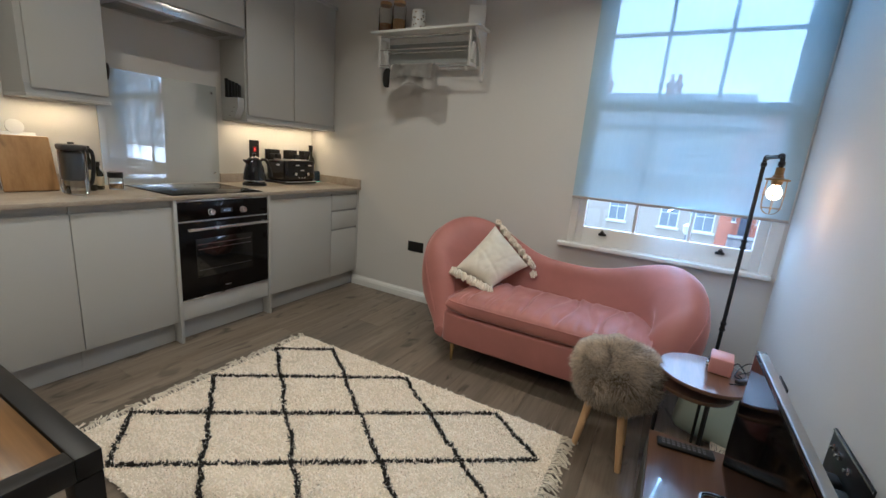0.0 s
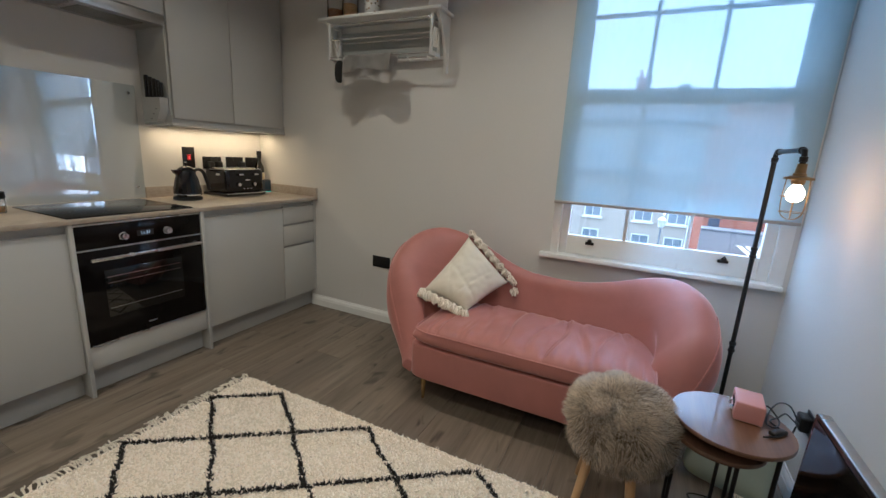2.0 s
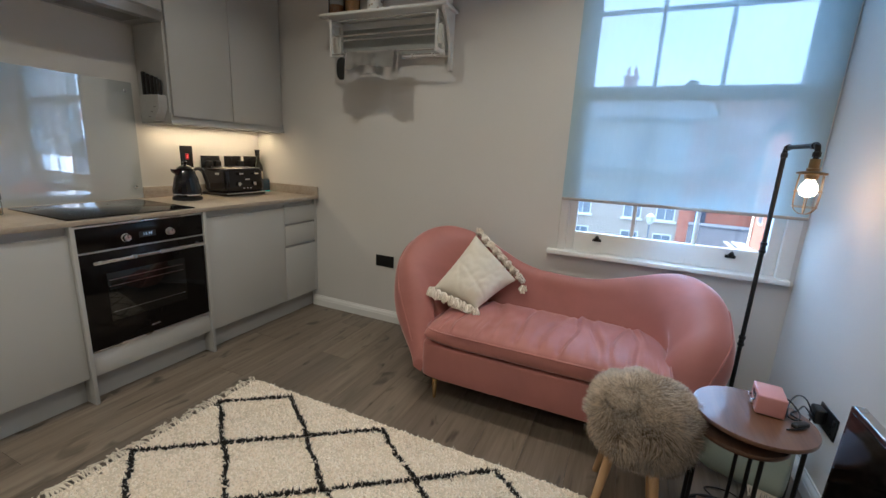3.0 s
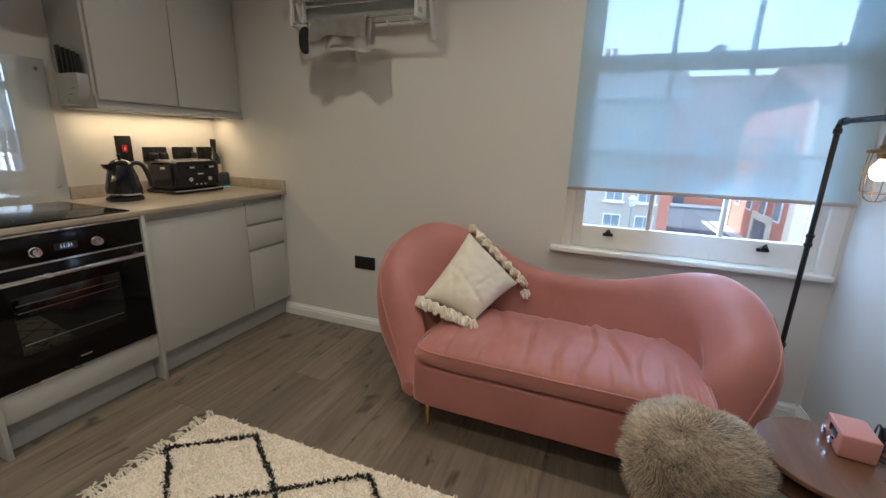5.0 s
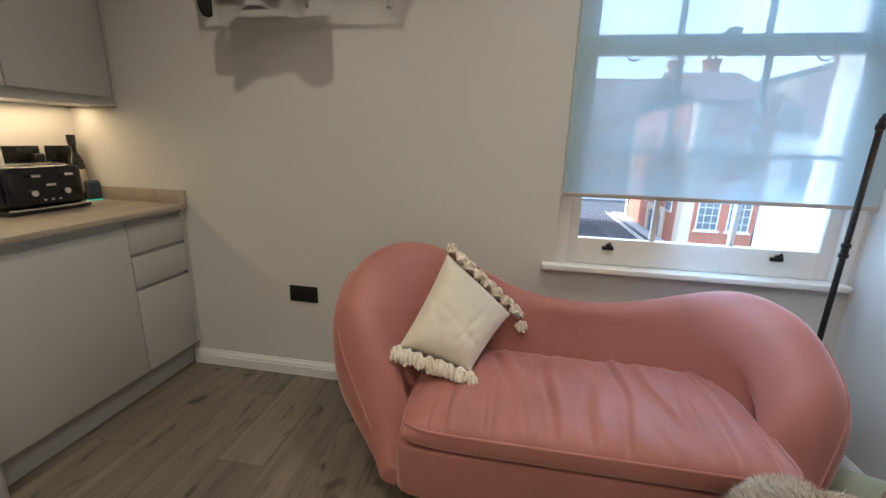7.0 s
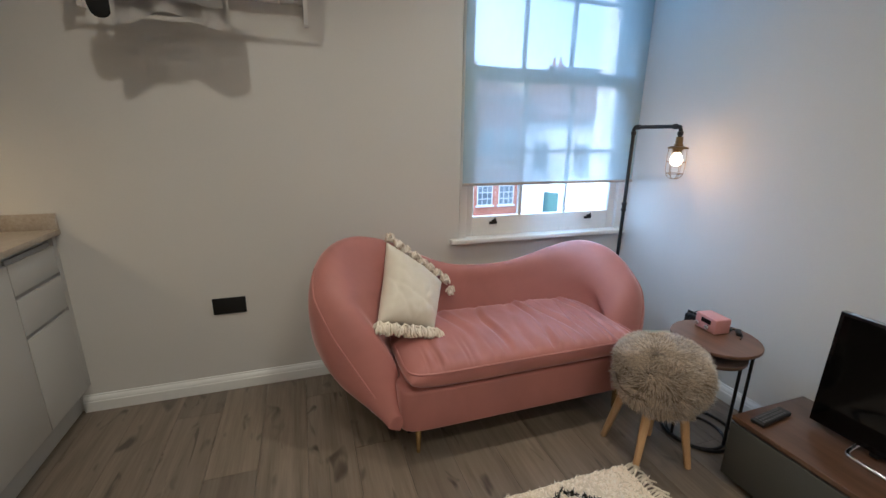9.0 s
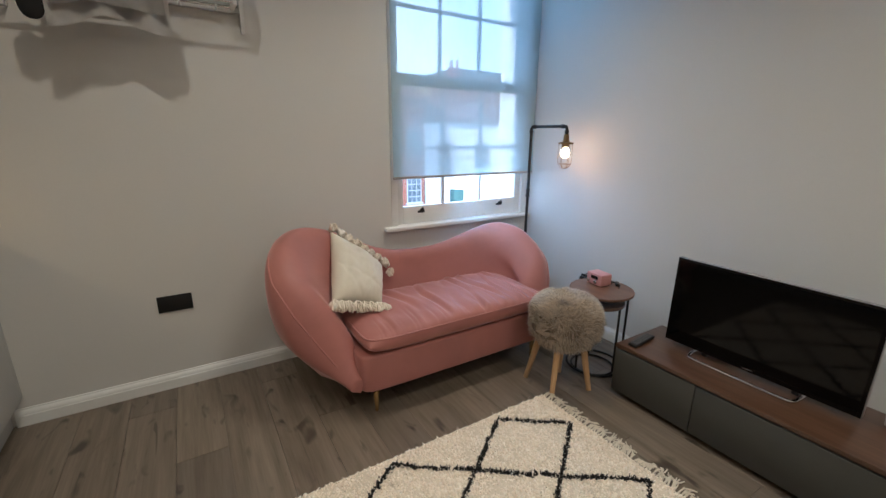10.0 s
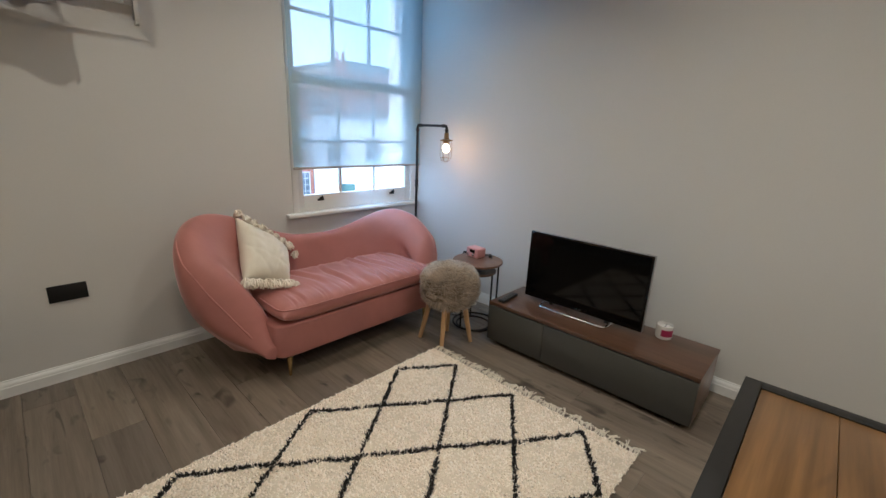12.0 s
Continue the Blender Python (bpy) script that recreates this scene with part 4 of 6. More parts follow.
# ---------------------------------------------------------------- pipe floor lamp
floor_lamp = thing("floor_lamp", 0.410, 2.505, 0, "black pipe floor lamp with a lit caged bulb", "floor lamp")
_bm = bmesh.new()
lathe(_bm, [(0.001, 0), (0.120, 0), (0.122, 0.006), (0.118, 0.016), (0.02, 0.020), (0.001, 0.020)], (0.410, 2.515, 0), 36)
part("base", _bm, BLACK_METAL, floor_lamp)
_bm = bmesh.new()
tube(_bm, [(0.410, 2.508, 0.018), (0.410, 2.506, 1.330)], 0.0095, 14)
pole = part("pole", _bm, BLACK_METAL, floor_lamp)
for _z in (0.440, 0.905):
    _bm = bmesh.new()
    lathe(_bm, [(0.010, -0.026), (0.0145, -0.024), (0.0145, -0.012), (0.0115, -0.010), (0.0115, 0.010), (0.0145, 0.012), (0.0145, 0.024), (0.010, 0.026)], (0.410, 2.507, _z), 16)
    part("coupling", _bm, BLACK_METAL, pole)
_bm = bmesh.new()
tube(_bm, curve_pts([(0.410, 2.506, 1.325), (0.410, 2.506, 1.338), (0.411, 2.494, 1.350), (0.412, 2.480, 1.351), (0.430, 2.245, 1.351), (0.431, 2.226, 1.347), (0.432, 2.217, 1.332), (0.432, 2.216, 1.300)], 36), 0.0095, 12)
part("arm", _bm, BLACK_METAL, floor_lamp)
for _p, _d in (((0.410, 2.506, 1.318), "Z"), ((0.412, 2.478, 1.351), "Y"), ((0.430, 2.250, 1.351), "Y"), ((0.432, 2.216, 1.318), "Z")):
    _bm = bmesh.new()
    lathe(_bm, [(0.009, -0.010), (0.0135, -0.009), (0.0135, 0.009), (0.009, 0.010)], _p, 14, Matrix.Rotation(radians(90), 3, "X") if _d == "Y" else None)
    part("elbow_collar", _bm, BLACK_METAL, floor_lamp)
OLD_BRASS = surface("aged_brass", (0.30, 0.20, 0.10), 0.38, 1.0, vary=0.15, fine=80, bump=0.05)
LX, LY = 0.432, 2.216
_bm = bmesh.new()
lathe(_bm, [(0.001, 1.302), (0.016, 1.302), (0.017, 1.268), (0.021, 1.266), (0.021, 1.258), (0.046, 1.252), (0.047, 1.244), (0.022, 1.243), (0.020, 1.226), (0.001, 1.226)], (LX, LY, 0), 28)
shade = part("socket_cap", _bm, OLD_BRASS, floor_lamp, "aged brass socket cap")
_bm = bmesh.new()
for k in range(6):
    a = 2 * math.pi * k / 6 + 0.3
    c, s = math.cos(a), math.sin(a)
    tube(_bm, curve_pts([(LX + 0.040 * c, LY + 0.040 * s, 1.246), (LX + 0.043 * c, LY + 0.043 * s, 1.180), (LX + 0.038 * c, LY + 0.038 * s, 1.120), (LX + 0.018 * c, LY + 0.018 * s, 1.098), (LX, LY, 1.095)], 16), 0.0014, 6)
for _z, _r in ((1.180, 0.0435), (1.122, 0.039)):
    tube(_bm, [(LX + _r * math.cos(2 * math.pi * k / 30), LY + _r * math.sin(2 * math.pi * k / 30), _z) for k in range(31)], 0.0014, 6)
part("wire_cage", _bm, OLD_BRASS, shade, "thin wire cage")
_bm = bmesh.new()
lathe(_bm, [(0.012, 1.232), (0.014, 1.222), (0.024, 1.208), (0.029, 1.192), (0.028, 1.178), (0.021, 1.166), (0.010, 1.160), (0.0005, 1.159)], (LX, LY, 0), 26)
_bulb = part("bulb", _bm, glowing("lit_bulb", (1.0, 0.74, 0.42), 1.6), shade, "lit warm bulb")
_bulb.visible_shadow = False

# ---------------------------------------------------------------- television unit
tv_unit = thing("tv_unit", 0.30, 0.90, 0, "low walnut television unit with dark grey push-open fronts", "tv unit")
GREY_FRONT = surface("anthracite_front", (0.060, 0.060, 0.055), 0.48, vary=0.06, fine=160, bump=0.04, depth=0.0006)
_bm = bmesh.new()
box(_bm, 0.131, 0.515, 0.312, 0.330, 0.030, 0.268, 0.001)
box(_bm, 0.131, 0.515, 1.474, 1.492, 0.030, 0.268, 0.001)
box(_bm, 0.150, 0.515, 0.330, 1.474, 0.030, 0.268)
part("body", _bm, WALNUT, tv_unit)
part("top", bx(0.124, 0.518, 0.308, 1.495, 0.269, 0.288, 0.0015), WALNUT, tv_unit, "walnut-veneer top")
part("plinth", bx(0.165, 0.500, 0.35, 1.45, 0.0, 0.029), BLACK_PLASTIC, tv_unit)
part("drawer_front", bx(0.121, 0.146, 0.312, 1.098, 0.034, 0.262, 0.001), GREY_FRONT, tv_unit)
part("drawer_front", bx(0.121, 0.146, 1.102, 1.492, 0.034, 0.262, 0.001), GREY_FRONT, tv_unit)

tv = thing("television", 0.31, 1.01, 0.288, "black flat-screen television on a chrome loop stand, switched off", "television")
lean = Matrix.Translation((0.342, 1.010, 0.312)) @ Matrix.Rotation(radians(1.0), 4, "Y")


def leaning(bm):
    bm.transform(lean)
    return bm


_f = part("casing", leaning(bx(0.002, 0.026, -0.366, 0.366, 0.0, 0.425, 0.004, 3)), surface("tv_casing", (0.42, 0.42, 0.42), 0.32, 0.9, bump=0), tv)
part("back", leaning(bx(0.026, 0.052, -0.26, 0.26, 0.04, 0.30, 0.012, 3)), BLACK_PLASTIC, tv)
part("bezel", leaning(bx(-0.001, 0.003, -0.364, 0.364, 0.002, 0.423, 0.001)), BLACK_GLASS, _f)
part("screen", leaning(bx(-0.0025, 0.0, -0.352, 0.352, 0.022, 0.413)), surface("tv_screen", (0.002, 0.002, 0.002), 0.06, vary=0.05, bump=0.0, spec=0.2), _f)
part("badge", leaning(bx(-0.0018, -0.0005, -0.020, 0.020, 0.008, 0.014)), STEEL, _f)
_bm = bmesh.new()
tube(_bm, curve_pts([(0.375, 1.240, 0.296), (0.330, 1.236, 0.2955), (0.290, 1.226, 0.2955), (0.276, 1.190, 0.2955), (0.274, 1.02, 0.2955), (0.276, 0.860, 0.2955), (0.290, 0.826, 0.2955), (0.330, 0.818, 0.2955), (0.375, 0.815, 0.296)], 50), 0.0075, 10)
part("stand", _bm, CHROME, tv, "polished chrome loop stand")
for _y in (1.19, 0.84):
    part("stand_bracket", bx(0.350, 0.372, _y - 0.012, _y + 0.012, 0.294, 0.335, 0.003), BLACK_PLASTIC, tv)

remote = thing("remote_control", 0.240, 1.435, 0.288, "slim black remote control lying on the tv unit", "remote control", rz=6)
_b = local_part("body", bx(-0.090, 0.090, -0.023, 0.023, 0.0, 0.016, 0.006, 3), BLACK_PLASTIC, remote)
REMOTE_KEYS = surface("remote_keys", (0.13, 0.13, 0.13), 0.5, bump=0)
for i in range(9):
    for j in range(3):
        local_part("button", bx(-0.075 + i * 0.016, -0.066 + i * 0.016, -0.016 + j * 0.0125, -0.009 + j * 0.0125, 0.0155, 0.0175), REMOTE_KEYS, _b)

candle = thing("candle", 0.435, 0.560, 0.288, "white glass scented candle with a magenta label", "candle")
_bm = bmesh.new()
lathe(_bm, [(0.001, 0), (0.036, 0), (0.040, 0.004), (0.042, 0.030), (0.041, 0.074), (0.038, 0.076), (0.037, 0.060), (0.001, 0.060)], (0.435, 0.560, 0.288), 36)
_b = part("jar", _bm, surface("white_glass", (0.74, 0.72, 0.70), 0.2, vary=0.02, bump=0), candle)
_bm = bmesh.new()
loft(_bm, [[(0.435 + 0.0425 * math.cos(a), 0.560 + 0.0425 * math.sin(a), z) for a in [radians(175 + 90 * k / 14) for k in range(15)]] for z in (0.308, 0.345)], closed=False)
part("label", _bm, surface("magenta_label", (0.30, 0.015, 0.075), 0.5, bump=0), _b, "magenta paper label")
_bm = bmesh.new()
tube(_bm, [(0.435, 0.56, 0.346), (0.437, 0.557, 0.358), (0.442, 0.555, 0.366)], 0.0015, 6)
part("wick", _bm, BLACK_PLASTIC, _b)

# ---------------------------------------------------------------- dining table
TX0, TX1, TY0, TY1, TZ = -1.43, -0.675, -0.64, 0.118, 0.748
table = thing("dining_table", (TX0 + TX1) / 2, (TY0 + TY1) / 2, 0, "square rustic wood table with a black metal frame", "table")
_bm = bmesh.new()
for a in ((TX0, TX1, TY1 - 0.035, TY1), (TX0, TX1, TY0, TY0 + 0.035)):
    box(_bm, *a, TZ - 0.040, TZ, 0.002)
for a in ((TX0, TX0 + 0.035, TY0 + 0.035, TY1 - 0.035), (TX1 - 0.035, TX1, TY0 + 0.035, TY1 - 0.035)):
    box(_bm, *a, TZ - 0.040, TZ, 0.002)
part("frame", _bm, BLACK_METAL, table, "black steel edge frame")
for i in range(5):
    w = (TY1 - TY0 - 0.072) / 5
    part("board", bx(TX0 + 0.036, TX1 - 0.036, TY0 + 0.036 + i * w, TY0 + 0.036 + (i + 1) * w - 0.001, TZ - 0.032, TZ - 0.003, 0.0015), TABLE_WOOD, table)
for _x in (TX0, TX1 - 0.04):
    for _y in (TY0, TY1 - 0.04):
        part("leg", bx(_x + 0.0005, _x + 0.0395, _y + 0.0005, _y + 0.0395, 0.0, TZ - 0.041, 0.002), BLACK_METAL, table)


# ---------------------------------------------------------------- wall shelf with a fold-out drying rack
SHELF_WHITE = surface("shelf_paint", (0.72, 0.72, 0.70), 0.45, vary=0.04, fine=60, bump=0.05)
rack = thing("drying_rack_shelf", -1.72, YW, 1.79, "white wall shelf with a fold-out drying rack", "wall shelf")
part("shelf", bx(-2.165, -1.262, YW - 0.185, YW - 0.001, 2.072, 2.090, 0.004, 3), SHELF_WHITE, rack)


def bracket(x):
    """Side board with a curved front, deep at the top and narrow at the wall's foot."""
    bm = bmesh.new()
    prof = [(YW - 0.001, 1.752), (YW - 0.030, 1.752), (YW - 0.036, 1.770)]
    for k in range(9):
        t = k / 8
        prof.append((YW - 0.036 - 0.125 * t ** 2.2, 1.78 + 0.28 * t))
    prof += [(YW - 0.165, 2.071), (YW - 0.001, 2.071)]
    loft(bm, [[(x, y, z) for y, z in prof], [(x + 0.018, y, z) for y, z in prof]])
    part("side_bracket", bm, SHELF_WHITE, rack)


bracket(-2.125)
bracket(-1.302)
part("back_rail", bx(-2.107, -1.302, YW - 0.018, YW - 0.001, 2.030, 2.070, 0.002), SHELF_WHITE, rack)
part("back_rail", bx(-2.107, -1.302, YW - 0.018, YW - 0.001, 1.836, 1.858, 0.002), SHELF_WHITE, rack)
part("back_panel", bx(-2.106, -1.303, YW - 0.010, YW - 0.002, 1.859, 2.029), surface("rack_panel", (0.40, 0.42, 0.41), 0.5, vary=0.04), rack, "grey-green painted back panel")
for _x in (-2.103, -1.340):
    _bm = bmesh.new()
    box(_bm, _x, _x + 0.016, YW - 0.158, YW - 0.140, 1.838, 2.060, 0.002)
    box(_bm, _x, _x + 0.016, YW - 0.060, YW - 0.042, 1.838, 2.060, 0.002)
    box(_bm, _x, _x + 0.016, YW - 0.140, YW - 0.060, 2.036, 2.058, 0.002)
    box(_bm, _x, _x + 0.016, YW - 0.140, YW - 0.060, 1.840, 1.862, 0.002)
    part("swing_arm", _bm, SHELF_WHITE, rack, "hinged white rack side")
part("hinge", bx(-1.323, -1.304, YW - 0.150, YW - 0.120, 1.880, 1.985, 0.004), SHELF_WHITE, rack)
for _y, _z in ((0.149, 2.048), (0.149, 1.958), (0.149, 1.850), (0.051, 1.958), (0.051, 1.850)):
    _bm = bmesh.new()
    tube(_bm, [(-2.093, YW - _y, _z), (-1.330, YW - _y, _z)], 0.0060, 12)
    part("rail", _bm, CHROME, rack, "slim chrome rail")
for _x in (-2.02, -1.86, -1.70, -1.54, -1.40):
    _bm = bmesh.new()
    tube(_bm, curve_pts([(_x, YW - 0.018, 1.838), (_x, YW - 0.045, 1.832), (_x, YW - 0.062, 1.838), (_x, YW - 0.064, 1.852)], 10), 0.0055, 8)
    part("peg", _bm, SHELF_WHITE, rack)

towel = thing("tea_towel", -1.79, YW - 0.10, 1.69, "folded grey and white tea towel hung on the rack", "towel")
TOWEL = surface("towel_cotton", (0.62, 0.60, 0.58), 0.95, vary=0.08, fine=300, broad=8, bump=0.4, depth=0.002, sheen=0.3)


def towel_mesh(x0, x1, y0, drop_f, drop_b, amp, seed):
    bm = bmesh.new()
    rows = []
    n = 34
    for i in range(n + 1):
        s = i / n
        row = []
        for j in range(29):
            u = j / 28
            x = x0 + (x1 - x0) * u
            fold = amp * math.sin(u * 17 + seed) * (0.3 + abs(s - 0.5) * 1.4) + 0.006 * noise.noise(Vector((x * 18, s * 4, seed)))
            if s < 0.45:
                y, z = y0 + 0.020 + fold * 0.5, 1.845 - drop_b * (0.45 - s) / 0.45
            elif s < 0.55:
                a = math.pi * (s - 0.45) / 0.10
                y, z = y0 + 0.020 * math.cos(a), 1.850 + 0.010 * math.sin(a)
            else:
                y, z = y0 - 0.020 - fold - 0.030 * (s - 0.55), 1.845 - drop_f * (s - 0.55) / 0.45 * (1 - 0.24 * math.sin(math.pi * u) ** 2 + 0.05 * math.sin(u * 9 + seed))
            row.append((x, y, z))
        rows.append(row)
    loft(bm, rows, closed=False)
    bmesh.ops.solidify(bm, geom=bm.faces[:], thickness=0.005)
    return bm


part("cloth", towel_mesh(-1.975, -1.585, YW - 0.135, 0.166, 0.12, 0.010, 1.0), TOWEL, towel, smooth=70)
part("fold", towel_mesh(-1.955, -1.600, YW - 0.152, 0.098, 0.06, 0.012, 2.3), surface("grey_towel_cotton", (0.40, 0.385, 0.36), 0.95, vary=0.10, fine=300, broad=8, bump=0.4, depth=0.002), towel, "grey folded upper layer", smooth=70)

mitt = thing("oven_mitt", -2.04, YW - 0.10, 1.70, "black oven mitt hanging from the rack", "oven mitt")
_bm = bmesh.new()
cushion_shape(_bm, 0.040, 0.016, 0.070, 0.8, 0.9, 16, 28, Matrix.Translation((-2.014, YW - 0.149, 1.762)))
part("body", _bm, surface("black_cloth", (0.012, 0.012, 0.012), 0.9, vary=0.2, fine=200, bump=0.2), mitt)
_bm = bmesh.new()
tube(_bm, curve_pts([(-2.019, YW - 0.149, 1.828), (-2.020, YW - 0.158, 1.858), (-2.010, YW - 0.142, 1.860), (-2.011, YW - 0.149, 1.828)], 14), 0.003, 6)
part("loop", _bm, surface("white_tape", (0.7, 0.7, 0.7), 0.8, bump=0), mitt, "white hanging loop")


def storage_jar(x, y, fill, colour, label):
    ob = thing("storage_jar", x, y, 2.090, label, "jar", "jars on the wall shelf")
    bm = bmesh.new()
    lathe(bm, [(0.001, 0), (0.048, 0), (0.052, 0.005), (0.052, 0.168), (0.044, 0.182), (0.044, 0.192), (0.041, 0.192), (0.041, 0.181), (0.049, 0.167), (0.049, 0.007), (0.046, 0.004), (0.001, 0.004)], (x, y, 2.090), 32)
    part("glass", bm, JAR_GLASS, ob)
    bm = bmesh.new()
    lathe(bm, [(0.001, 0.005), (0.0475, 0.006), (0.0475, fill), (0.03, fill + 0.006), (0.001, fill + 0.004)], (x, y, 2.090), 28)
    part("contents", bm, colour, ob)
    bm = bmesh.new()
    lathe(bm, [(0.001, 0.190), (0.043, 0.190), (0.045, 0.194), (0.045, 0.210), (0.042, 0.214), (0.001, 0.214)], (x, y, 2.090), 28)
    part("lid", bm, BEECH, ob, "pale wooden lid")


GRAINS = surface("dry_food", (0.30, 0.13, 0.055), 0.8, vary=0.5, fine=180, broad=60, bump=0.6, depth=0.004)
GRAINS2 = surface("dry_pasta", (0.42, 0.24, 0.10), 0.8, vary=0.5, fine=90, broad=40, bump=0.6, depth=0.004)
storage_jar(-2.095, YW - 0.095, 0.065, GRAINS, "glass storage jar part filled with brown grains")
storage_jar(-1.970, YW - 0.095, 0.085, GRAINS2, "glass storage jar part filled with dried food")
mug = thing("spotted_tin", -1.800, YW - 0.090, 2.090, "white tin with gold and black spots", "canister")
_bm = bmesh.new()
lathe(_bm, [(0.001, 0), (0.046, 0), (0.048, 0.003), (0.048, 0.135), (0.046, 0.138), (0.043, 0.138), (0.043, 0.010), (0.001, 0.010)], (-1.800, YW - 0.090, 2.090), 32)
_b = part("body", _bm, GLOSS_WHITE, mug)
for k in range(40):
    a, z = random.uniform(0, 2 * math.pi), 2.102 + 0.115 * random.random()
    _bm = bmesh.new()
    loft(_bm, [[(-1.800 + 0.0484 * math.cos(a + r * math.cos(q) / 0.048), YW - 0.090 + 0.0484 * math.sin(a + r * math.cos(q) / 0.048), z + r * math.sin(q)) for q in [2 * math.pi * i / 12 for i in range(12)]] for r in (0.0005, 0.006)], caps=False)
    part("spot", _bm, BLACK_PLASTIC if k % 3 == 0 else OLD_BRASS, _b)
carton = thing("white_box", -1.325, YW - 0.095, 2.090, "plain white box with a kraft side on the shelf", "box", rz=24)
_b = local_part("body", bx(-0.055, 0.055, -0.05, 0.05, 0.0, 0.120, 0.002), GLOSS_WHITE, carton)
local_part("side_panel", bx(-0.0565, -0.055, -0.048, 0.048, 0.002, 0.118), surface("kraft_card", (0.46, 0.38, 0.28), 0.8, vary=0.08, fine=120), _b, "kraft card side")
local_part("tag", bx(0.02, 0.05, -0.003, 0.003, 0.120, 0.175, 0.001), GLOSS_WHITE, _b)


# ---------------------------------------------------------------- sockets
SOCKET_BLACK = surface("matt_black_plate", (0.014, 0.014, 0.015), 0.35, 0.3, vary=0.1, fine=200, bump=0.02)


def socket(name, centre, w, h, axis, label, rockers=2, bare=False):
    """A flat plate on a wall. axis: the way that it faces."""
    cx, cy, cz = centre
    ob = thing(name, cx, cy, cz - h / 2, label, "wall socket", "black wall sockets")
    rot = {"-y": Matrix.Identity(4), "+x": Matrix.Rotation(radians(90), 4, "Z"), "-x": Matrix.Rotation(radians(-90), 4, "Z")}[axis]
    m = Matrix.Translation(centre) @ rot

    def put(nm, b, mt, par, lab=""):
        b.transform(m)
        return part(nm, b, mt, par, lab)

    plate = put("plate", bx(-w / 2, w / 2, -0.007, -0.0005, -h / 2, h / 2, 0.002), SOCKET_BLACK, ob)
    if not bare:
        for k in range(rockers):
            x = (-w / 4 + k * w / 2) if rockers == 2 else 0
            put("rocker", bx(x - 0.009 + 0.02, x + 0.009 + 0.02, -0.011, -0.006, 0.012, 0.032, 0.0015), BLACK_PLASTIC, plate)
            for sx, sz in ((0, -0.006), (-0.011, -0.026), (0.011, -0.026)):
                put("pin_slot", bx(x + sx - 0.003, x + sx + 0.003, -0.0076, -0.0066, sz - 0.003, sz + 0.003), BLACK_GLOSS, plate)
    return ob, put


socket("wall_socket", (-1.748, YW, 0.462), 0.150, 0.084, "-y", "matt black blank double plate low on the wall", bare=True)
_sw, _put = socket("cooker_switch", (XK, 2.108, 1.145), 0.086, 0.146, "+x", "tall black cooker switch with a red rocker", bare=True)
_pl = _sw.children[0]
_put("rocker", bx(-0.013, 0.013, -0.012, -0.006, -0.018, 0.022, 0.002), surface("red_rocker", (0.35, 0.012, 0.012), 0.3, bump=0), _pl, "red switch rocker")
_put("mark", bx(-0.004, 0.004, -0.0128, -0.0118, -0.008, 0.010), glowing("neon", (1.0, 0.1, 0.08), 0.12), _pl)
for _y in (2.283, 2.468, 2.640):
    socket("wall_socket", (XK, _y, 1.112), 0.146, 0.086, "+x", "black double socket above the worktop")


def plug(name, centre, axis_x, label, size=0.046):
    """A moulded plug standing off a plate."""
    cx, cy, cz = centre
    ob = thing(name, cx, cy, cz - size / 2, label, "plug")
    bm = bmesh.new()
    box(bm, cx - (0.034 if axis_x < 0 else 0), cx + (0.034 if axis_x > 0 else 0), cy - size / 2, cy + size / 2, cz - size / 2, cz + size / 2, 0.008, 3)
    part("body", bm, BLACK_PLASTIC, ob)
    return ob


plug("plug", (XK + 0.0085, 2.255, 1.098), 1, "black kettle plug in the socket")
plug("plug", (XK + 0.0085, 2.320, 1.098), 1, "black toaster plug in the socket")
plug("plug", (XK + 0.0085, 2.515, 1.098), 1, "black adaptor plug in the socket")

# socket plates on the television wall, with plugs and cables
socket("wall_socket", (XT, 2.075, 0.340), 0.146, 0.086, "-x", "black double socket near the side table")
plug("plug", (XT - 0.0085, 2.105, 0.345), -1, "black adaptor in the wall socket", 0.060)
_ob, _put = socket("media_plate", (XT, 1.340, 0.432), 0.300, 0.155, "-x", "wide brushed media plate with black sockets behind the television", bare=True)
_pl = _ob.children[0]
_put("edge_trim", bx(-0.151, 0.151, -0.0082, -0.0072, 0.068, 0.0745), CHROME, _pl, "bright metal edge")
for _x in (-0.10, -0.055, 0.02):
    _bm = bmesh.new()
    lathe(_bm, [(0.011, 0), (0.011, 0.006), (0.005, 0.008), (0.005, 0.016), (0.0005, 0.016)], (_x, -0.007, 0.035), 14, Matrix.Rotation(radians(90), 3, "X"))
    _put("connector", _bm, CHROME, _pl)
plug("plug", (XT - 0.0085, 1.270, 0.395), -1, "black plug in the media plate", 0.052)
plug("plug", (XT - 0.0085, 1.350, 0.395), -1, "black plug in the media plate", 0.052)


def cable(ctrl, r, label, material=None):
    bm = bmesh.new()
    tube(bm, curve_pts(ctrl, 12 * len(ctrl)), r, 7)
    zmin = min(c[2] for c in ctrl)
    return solid("cable", bm, material or BLACK_PLASTIC, label, "cable", "cables by the television", base=(ctrl[0][0], ctrl[0][1], zmin))


